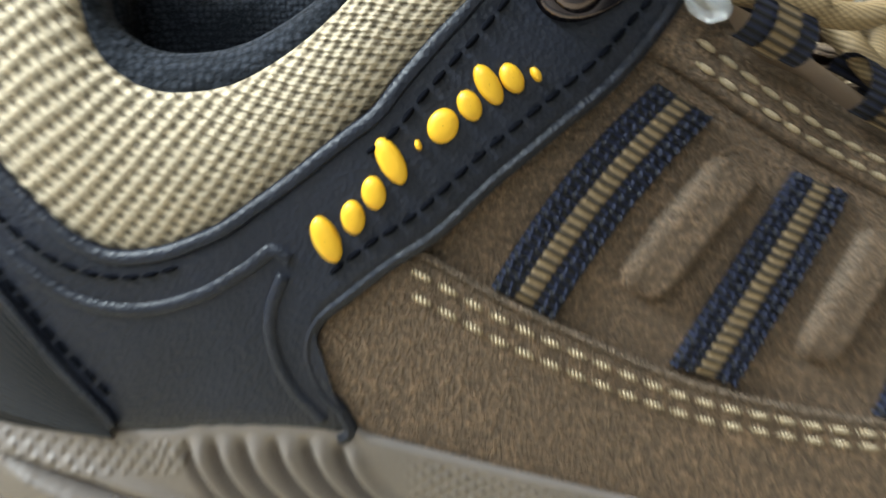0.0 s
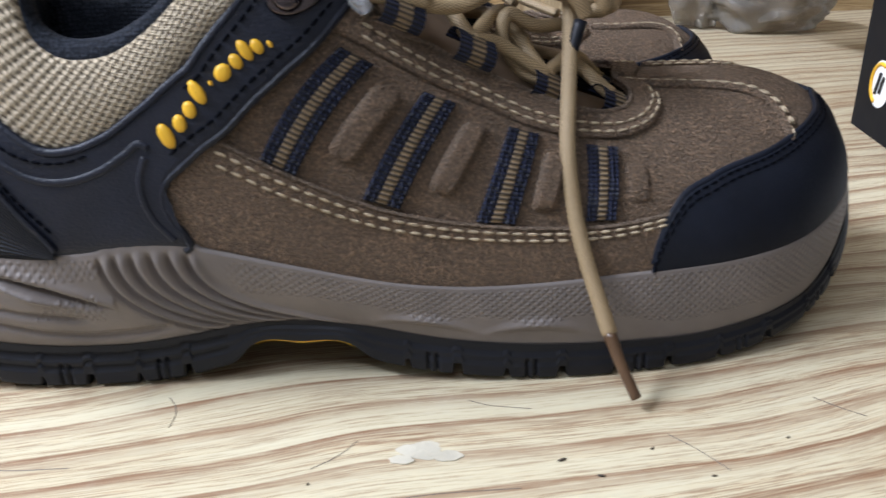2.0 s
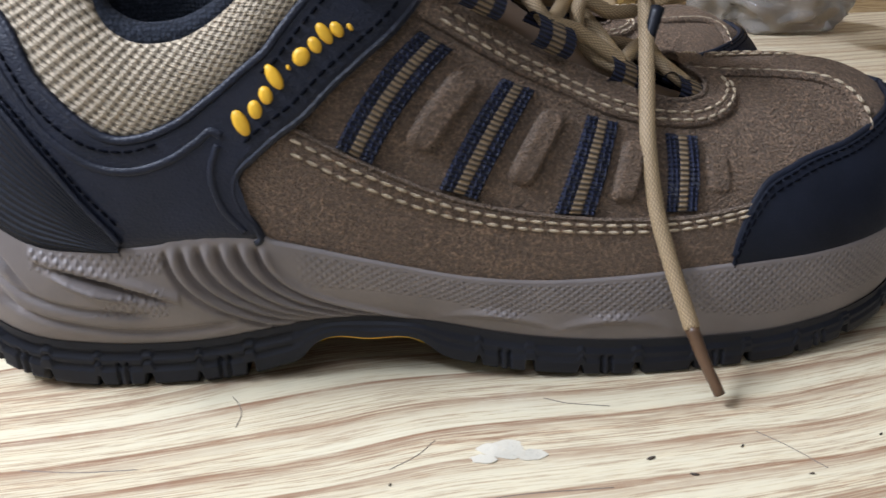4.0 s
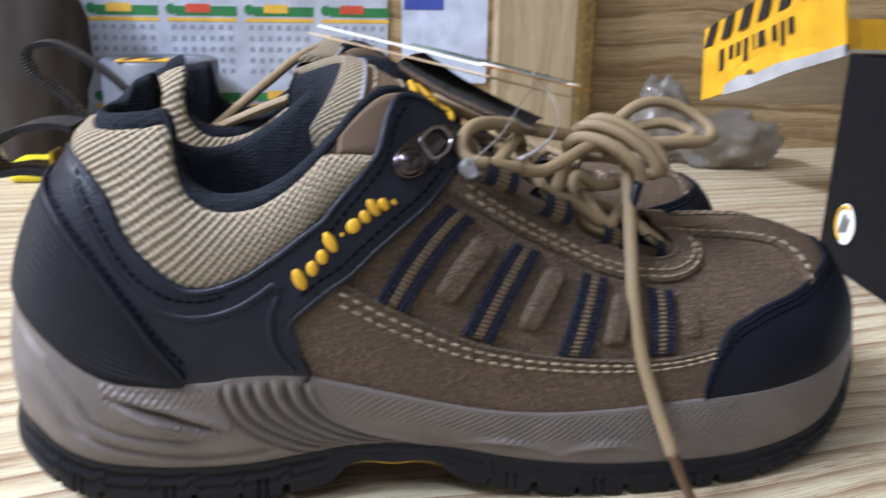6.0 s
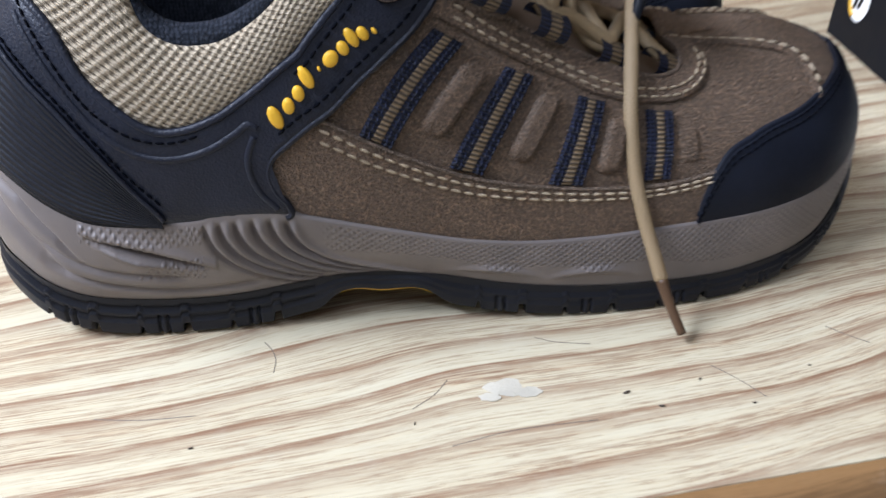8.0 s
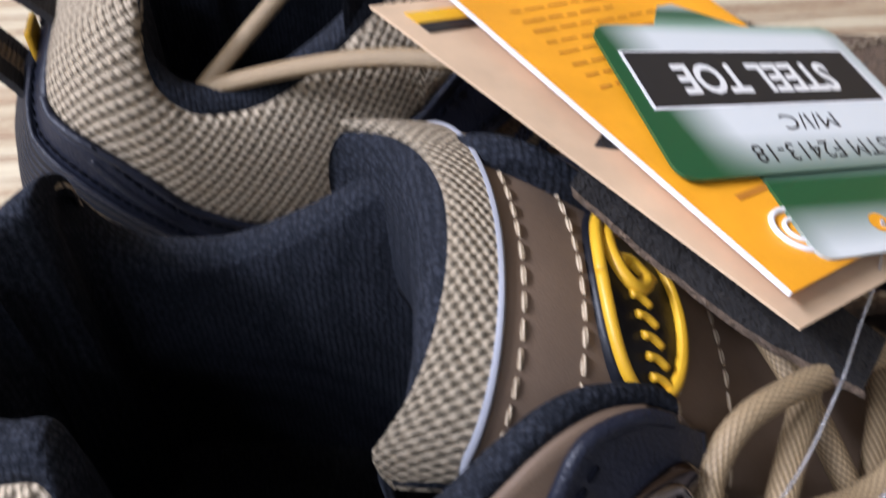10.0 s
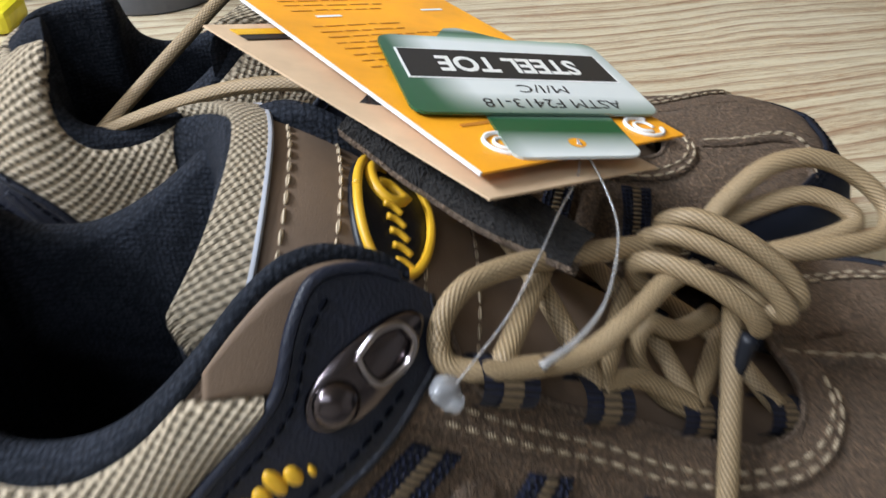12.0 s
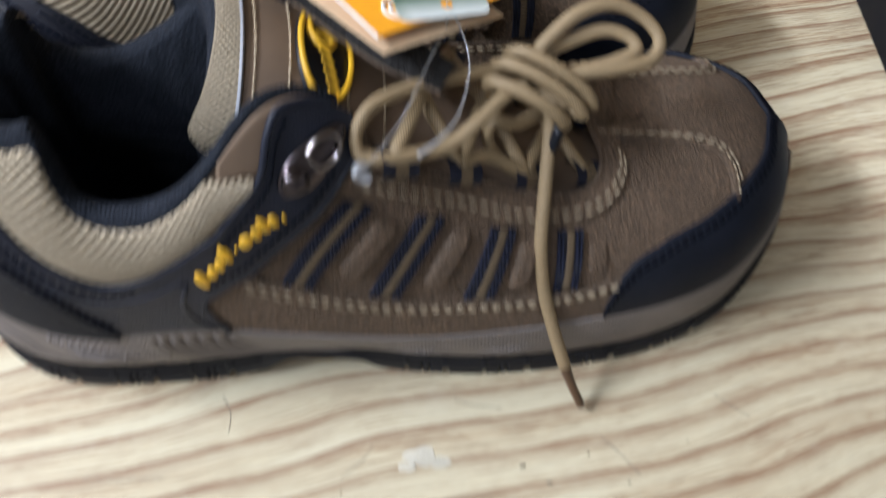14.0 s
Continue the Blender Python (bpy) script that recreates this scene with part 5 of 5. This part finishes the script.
BL, BH, BW = .335, .130, .200      # along, high, deep


def box_wall(name, outline, depth_at, material, axis, label=""):
    bm = bmesh.new()
    if axis == "x":
        slab(bm, [(depth_at, y, z) for y, z in outline], (1, 0, 0), .0025)
    else:
        slab(bm, [(y, depth_at, z) for y, z in outline], (0, 1, 0), .0025)
    return part(name, bm, material, box, label)


notch = [(-.10 - .022 * math.cos(t), BH - .022 * math.sin(t)) for t in np.linspace(0, math.pi, 14)]
front = box_wall("front_panel", [(-BL, 0), (0, 0), (0, BH)] + [(y, z) for y, z in sorted(notch, key=lambda q: -q[0])] + [(-BL, BH)], 0, BOXBLACK, "x", "dark front panel with a finger notch")
box_wall("back_panel", [(-BL, 0), (0, 0), (0, BH), (-BL, BH)], BW - .0025, BOXBLACK, "x")
box_wall("end_panel", [(.0026, 0), (BW - .0026, 0), (BW - .0026, BH), (.0026, BH)], -.0025, BOXBLACK, "y")
box_wall("end_panel", [(.0026, 0), (BW - .0026, 0), (BW - .0026, BH), (.0026, BH)], -BL, BOXBLACK, "y")
bm = bmesh.new()
box_mesh(bm, (BW - .006, BL - .006, .0025), (BW / 2, -BL / 2, .0015))
part("bottom_panel", bm, BOARD, box)
bm = bmesh.new()
slab(bm, [(.0029, -.003, .004), (.0029, -BL + .003, .004), (.0029, -BL + .003, BH - .024), (.0029, -.003, BH - .024)], (1, 0, 0), .0006)
part("inner_face", bm, BOARD, box, "bare board inside the box")
bm = bmesh.new()
slab(bm, [(BW - .0034, -.003, .004), (BW - .0034, -BL + .003, .004), (BW - .0034, -BL + .003, BH - .001), (BW - .0034, -.003, BH - .001)], (1, 0, 0), .0006)
part("inner_face", bm, BOARD, box, "bare board inside the box")
ff = Flat((-.0004, 0, 0), (0, -1, 0), (0, 0, 1))
ff.n = Vector((-1, 0, 0))
badge = disc_on(np.array(ff.p(.028, .030, .0002)), np.array([0, -.0118, 0]), np.array([0, 0, .0128]), 30, ((1, 0), (.02, 0)), "round_badge", WHITE, front, "round white badge with a yellow arc")
arc = [tuple(ff.p(.028 + .0100 * math.cos(t), .030 + .0108 * math.sin(t), .0004)) for t in np.linspace(1.2, 4.4, 16)]
tubes("yellow_arc", [arc], .0011, YELLOW, badge, sides=6, steps=30)
for q in ([(.0245, .024), (.0262, .030), (.028, .036)], [(.0295, .0255), (.0308, .030), (.0322, .0345)]):
    tubes("dark_mark", [[tuple(ff.p(x, z, .0004)) for x, z in q]], .0012, INK, badge, sides=6, steps=10)
card = flat_piece("paper_label", ff, oblong(.096, .005, .215, .043), .0002, .0002, WHITE, front, "white printed paper label")
for x0, z0, x1, z1 in ((.096, .0295, .215, .0300), (.1245, .005, .1249, .043), (.166, .005, .1664, .043)):
    flat_piece("ruled_line", ff, oblong(x0, z0, x1, z1), .0005, .0001, INK, card)
lettering("letters", "STYLE", ff, .1105, .0362, .0085, INK, card, .00056)
lettering("letters", "COLOUR", ff, .1455, .0362, .0085, INK, card, .00056, 1, 1, 0, .9)
lettering("letters", "BROWN", ff, .1455, .0170, .0095, INK, card, .00056, 1, 1, 0, .9)
for x in (.101, .1065, .1125, .1185):
    flat_piece("printed_bar", ff, oblong(x, .0145, x + .0042, .0195), .0005, .0001, GREY_PRINT, card)
box.matrix_world = pose(.307, .366, 0, 0, 0, -5.2)

lid = new("box_lid")
tagged(lid, "yellow cardboard box lid with hazard stripes leaning behind the box", "lid")
NEAR, FAR = .385, .570


def lid_at(a, b, h=0.0):
    """A place on the lid's end panel: a from its far to its near edge, b down it, h out of it."""
    far = Vector((.3018, FAR, .1342)).lerp(Vector((.3049, FAR, .0750)), b)
    near = Vector((.3036, NEAR, .1898)).lerp(Vector((.3163, NEAR, .1296)), b)
    return far.lerp(near, a) + Vector((-h, 0, 0))


def lid_piece(name, corners, h, thick, material, parent, label=""):
    bm = bmesh.new()
    slab(bm, [lid_at(a, b, h) for a, b in corners], (1, 0, 0), thick)
    return part(name, bm, material, parent, label)


bite = [(.40 + .05 * math.cos(t), 1 - .20 * math.sin(t)) for t in np.linspace(0, math.pi, 9)]
side = lid_piece("lid_end", [(0, 0), (1, 0), (1, 1)] + bite + [(0, 1)], 0, .002, BOXYELLOW, lid, "yellow lid end with hazard stripes")
for k in range(7):
    a = .01 + k * .15
    lid_piece("hazard_bar", [(min(a + .05, 1), .005), (min(a + .125, 1), .005), (min(a + .075, 1), .27), (a, .27)], .0008, .0006, INK, side, "black hazard bar")
for k, (a, wd) in enumerate(((.16, .05), (.24, .045), (.30, .045), (.36, .05), (.43, .02), (.47, .08), (.57, .045), (.63, .03), (.68, .05))):
    lid_piece("printed_bar", [(a, .40), (a + wd * .6, .40), (a + wd * .6, .58 if k not in (0, 3, 7) else .68), (a, .58 if k not in (0, 3, 7) else .68)], .0008, .0006, INK, side)
TORN = plastic_material("torn_grey_board", (0.42, 0.42, 0.43), 0.9, grain=240, depth=0.0006)
lid_piece("torn_edge", [(.22, .90), (.34, .84), (.44, .90), (.60, .86), (.80, .90), (1, .92), (1, 1.04), (.7, 1.02), (.4, 1.05), (.2, 1.03)], .0012, .0030, TORN, lid, "torn grey board along the lower edge")
bm = bmesh.new()
p = [lid_at(0, 1, -.002), lid_at(1, 1, -.002)]
slab(bm, [p[0], p[1], p[1] + Vector((.16, 0, -.004)), p[0] + Vector((.16, 0, -.004))], (0, 0, 1), .002)
part("lid_top", bm, BOARD, lid, "bare board inside the lid")
bm = bmesh.new()
slab(bm, [(.3175, .392, .1262), (.62, .388, .1262), (.62, .388, .1490), (.3175, .392, .1498)], (0, 1, 0), .002)
part("lid_side", bm, BOXYELLOW, lid, "yellow long side of the lid")
bm = bmesh.new()
slab(bm, [(.372, .394, .0), (.392, .394, .0), (.392, .394, .1261), (.372, .394, .1261)], (0, 1, 0), .03)
part("lid_flap", bm, plastic_material("folded_brown_board", (0.16, 0.125, 0.085), 0.85, grain=200, depth=0.0004), lid, "folded board flap that props the lid")

# ---- what stands and hangs behind
CLOUDY = mat("crumpled_clear_plastic", (0.42, 0.39, 0.35), 0.14)
CLOUDY.node_tree.nodes["Principled BSDF"].inputs["Transmission Weight"].default_value = 0.72


def crumple(name, at, size, label, material, seed, rough=.35):
    bm = bmesh.new()
    bmesh.ops.create_icosphere(bm, subdivisions=4, radius=1.0)
    for q in bm.verts:
        n = q.co.normalized()
        k = 1 + rough * noise.noise(n * 2.2 + Vector((seed, 0, 0))) + rough * .5 * abs(noise.noise(n * 6 + Vector((seed, 4, 0))))
        q.co = Vector((n.x * size[0] * k, n.y * size[1] * k, max(n.z * k, -.92) * size[2]))
        q.co += Vector(at)
    ob = part(name, bm, material, None, smooth=True)
    return tagged(ob, label, name.replace("_", " "))


crumple("plastic_bag", (.372, .655, .024), (.050, .032, .026), "crumpled clear plastic bag on the table", CLOUDY, 1.0)
crumple("plastic_bag", (.312, .678, .040), (.026, .024, .042), "crumpled clear plastic bag by the wall", CLOUDY, 7.0)
BAGCLOTH = plastic_material("dark_brown_cloth", (0.030, 0.022, 0.018), 0.85, grain=300, depth=0.0008)
crumple("cloth_bag", (-.287, .690, .10), (.052, .030, .112), "dark brown cloth bag leaning on the wall", BAGCLOTH, 3.0, .2)

dispenser = new("roll_of_tape")
tagged(dispenser, "wide grey tape roll with a yellow and black end", "tape roll")
GREY = plastic_material("grey_tape", (0.10, 0.108, 0.135), 0.45)
a = np.linspace(0, 2 * np.pi, 49)
roll = np.stack([np.stack([-.168 + k * np.cos(a), .684 + k * np.sin(a), np.full(49, z)], 1) for k, z in ((.034, .0), (.050, .0), (.052, .002), (.052, .096), (.050, .098), (.036, .098), (.034, .096), (.034, .0))], 0)
sheet("tape_roll", roll, GREY, dispenser, "grey tape roll")
rounded_board("tape_end", (-.196, .637, .0982), (-.142, .659, .1000), .0006, YELLOW, dispenser, "yellow tape end")
for x in (-.192, -.172, -.152):
    bm = bmesh.new()
    slab(bm, [(x, .6372, .1001), (x + .008, .6372, .1001), (x + .014, .6588, .1001), (x + .006, .6588, .1001)], (0, 0, 1), .0003)
    part("tape_stripe", bm, INK, dispenser, "black stripe on the tape")
gadget = new("tape_measure")
tagged(gadget, "small yellow plastic tape measure lying on the table", "tool")
rounded_board("case", (-.284, .602, 0), (-.250, .642, .018), .005, plastic_material("bright_yellow_plastic", (0.72, 0.62, 0.02), 0.4), gadget, "yellow case")
knife = new("craft_knife")
tagged(knife, "dark slim craft knife lying on the table", "knife")
bm = bmesh.new()
slab(bm, [(-.236, .515, .001), (-.226, .508, .001), (-.186, .545, .001), (-.196, .552, .001)], (0, 0, 1), .006)
part("handle", bm, BAGCLOTH, knife)
bm = bmesh.new()
slab(bm, [(-.192, .549, .003), (-.187, .545, .003), (-.172, .554, .003), (-.176, .560, .003)], (0, 0, 1), .0012)
part("blade", bm, STEEL_DARK, knife)

# calendar, notice and post on the wall
wf = Flat((0, .7385, 0), (1, 0, 0), (0, 0, 1))
wf.n = Vector((0, -1, 0))
RED = plastic_material("red_print", (0.55, 0.07, 0.03), 0.5)
LEAF = plastic_material("green_print", (0.02, 0.17, 0.05), 0.5)
BLUE = plastic_material("blue_print", (0.05, 0.08, 0.36), 0.5)
AMBER = plastic_material("amber_print", (0.70, 0.42, 0.05), 0.5)
BLUEWHITE = plastic_material("bluish_paper", (0.52, 0.58, 0.72), 0.6)
PAPER = plastic_material("bluish_calendar_paper", (0.42, 0.455, 0.53), 0.6)
MARK = mat("pale_grey_print", (0.24, 0.26, 0.33), 0.7)
calendar = new("wall_calendar")
tagged(calendar, "printed paper wall calendar with coloured headings", "calendar")
page = flat_piece("page", wf, oblong(-.252, .035, .0435, .36), 0, .0015, PAPER, calendar, "white calendar sheet")
flat_piece("banner", wf, oblong(-.25, .152, -.050, .196), .0016, .0002, RED, page, "red banner")
flat_piece("banner", wf, oblong(-.050, .152, .036, .172), .0016, .0002, LEAF, page, "green banner")
flat_piece("banner", wf, oblong(-.050, .175, .030, .205), .0016, .0002, BLUE, page, "blue banner")
flat_piece("banner", wf, oblong(-.16, .170, -.06, .196), .0019, .0002, AMBER, page, "amber banner")
for k in range(7):
    flat_piece("number_bar", wf, oblong(-.012 + k * .006, .157, -.008 + k * .006, .166), .0019, .0002, AMBER, page)
for k in range(6):
    flat_piece("letter_bar", wf, oblong(-.235 + k * .018, .158, -.222 + k * .018, .165), .0019, .0002, WHITE, page)
for col in range(4):
    for row in range(2):
        x0, z1 = -.247 + col * .074, .143 - row * .083
        flat_piece("month_heading", wf, oblong(x0 + .012, z1 - .009, x0 + .070, z1), .0016, .0002, LEAF, page, "green month heading")
        flat_piece("month_heading", wf, oblong(x0 + .022, z1 - .006, x0 + .045, z1 + .002), .0019, .0002, RED if col % 2 else AMBER, page, "coloured month heading")
        disc_on(np.array(wf.p(x0 + .008, z1 - .003, .002)), np.array([.005, 0, 0]), np.array([0, 0, .005]), 16, ((1, 0), (.02, 0)), "month_dot", LEAF, page)
        flat_piece("rule", wf, oblong(x0 + .004, z1 - .0145, x0 + .070, z1 - .011), .0016, .0002, AMBER, page)
        for d in range(7):
            for wk in range(5):
                xx, zz = x0 + .007 + d * .009, z1 - .022 - wk * .0105
                if zz > .04:
                    flat_piece("day_mark", wf, oblong(xx, zz, xx + .0042, zz + .0046), .0016, .0002, MARK, page)
notice = new("paper_notice")
tagged(notice, "bluish paper notice in a clear sleeve on the wall", "notice")
sl = flat_piece("sheet", wf, oblong(.058, .070, .1445, .33), 0, .001, BLUEWHITE, notice, "bluish white sheet")
flat_piece("blue_block", wf, oblong(.060, .142, .100, .185), .0011, .0002, BLUE, sl, "blue printed block")
flat_piece("white_block", wf, oblong(.074, .155, .094, .185), .0014, .0002, WHITE, sl)
post = rounded_board("trim_post", (.150, .712, 0), (.232, .7385, 1.0), .002, FRAMEWOOD)
tagged(post, "pale upright wooden post on the wall", "post", kind="structure")
GOLD = suede_material("flaking_gold_trim", (0.10, 0.055, 0.012), (0.34, 0.21, 0.05), 260, 0)
trim = rounded_board("trim", (.232, .706, 0), (.250, .7385, 1.0), .004, GOLD)
tagged(trim, "worn gold corner trim on the post", "trim", kind="structure")

# two tube fittings on the ceiling, out of view; the second is made up for the fill lamp
for at, along_x in (((-1.45, .0), .09), ((-.55, -.95), .62)):
    lamp = new("ceiling_light")
    tagged(lamp, "long tube light fitting placed out of view on the ceiling", "ceiling light", "ceiling lights")
    rounded_board("housing", (at[0] - along_x, at[1] - (.71 - along_x), 1.655), (at[0] + along_x, at[1] + (.71 - along_x), 1.70), .01, PLASTER, lamp, "white housing")

# stray marks on the table
SPECK = mat("brown_dirt", (0.055, 0.040, 0.028), 0.8)
smear = plastic_material("dried_glue", (0.58, 0.535, 0.43), 0.50, grain=700, depth=0.0006)
for n, (x, y, r) in enumerate(((.050, .084, .0065), (.0565, .081, .0042), (.0445, .080, .0034))):
    pts = [(x + r * (1 + .45 * noise.noise(Vector((n * 7 + math.cos(t) * 1.4, math.sin(t) * 1.4, 0)))) * math.cos(t), y + .55 * r * (1 + .45 * noise.noise(Vector((n * 7 + math.cos(t) * 1.4, math.sin(t) * 1.4, 3)))) * math.sin(t)) for t in np.linspace(0, 2 * math.pi, 28, endpoint=False)]
    bm = bmesh.new()
    slab(bm, [(q[0], q[1], .00005) for q in pts], (0, 0, 1), .0001 + .00012 * n)
    tagged(part("glue_smear", bm, smear, None), "pale dried glue smear on the table", "smear")
for x, y, ln, turn in ((.087, .077, .0030, 20), (.096, .070, .0026, -15), (.112, .080, .0016, 40), (-.045, .070, .0018, 10), (.125, .068, .0016, 0), (.15, .082, .0014, 30), (.02, .072, .0012, 70)):
    bm = bmesh.new()
    bmesh.ops.create_icosphere(bm, subdivisions=1, radius=1)
    bmesh.ops.transform(bm, matrix=pose(x, y, .0003, 0, 0, turn) @ Matrix.Diagonal((ln / 2, ln / 6, .0004, 1)), verts=bm.verts)
    tagged(part("dirt_speck", bm, SPECK, None, smooth=True), "tiny dark speck of dirt on the table", "speck", "table specks")

SCRATCH = mat("scratch_dark", (0.16, 0.13, 0.10), 0.6)
for pts in ([(-.026, .114), (-.0235, .110), (-.022, .105), (-.0225, .099)], [(.064, .106), (.070, .103), (.077, .1015), (.082, .1005)], [(.118, .086), (.124, .079), (.130, .070)],
            [(-.075, .085), (-.06, .083), (-.045, .083)], [(.02, .078), (.027, .083), (.032, .089)], [(.165, .10), (.171, .094), (.176, .090)], [(.03, .062), (.05, .066), (.075, .067)]):
    n = len(pts)
    ob = tubes("scratch", [[(x, y, .00005) for x, y in pts]], .00016, SCRATCH, None, sides=4, steps=16)
    tagged(ob, "fine dark scratch in the table veneer", "scratch", "table scratches")
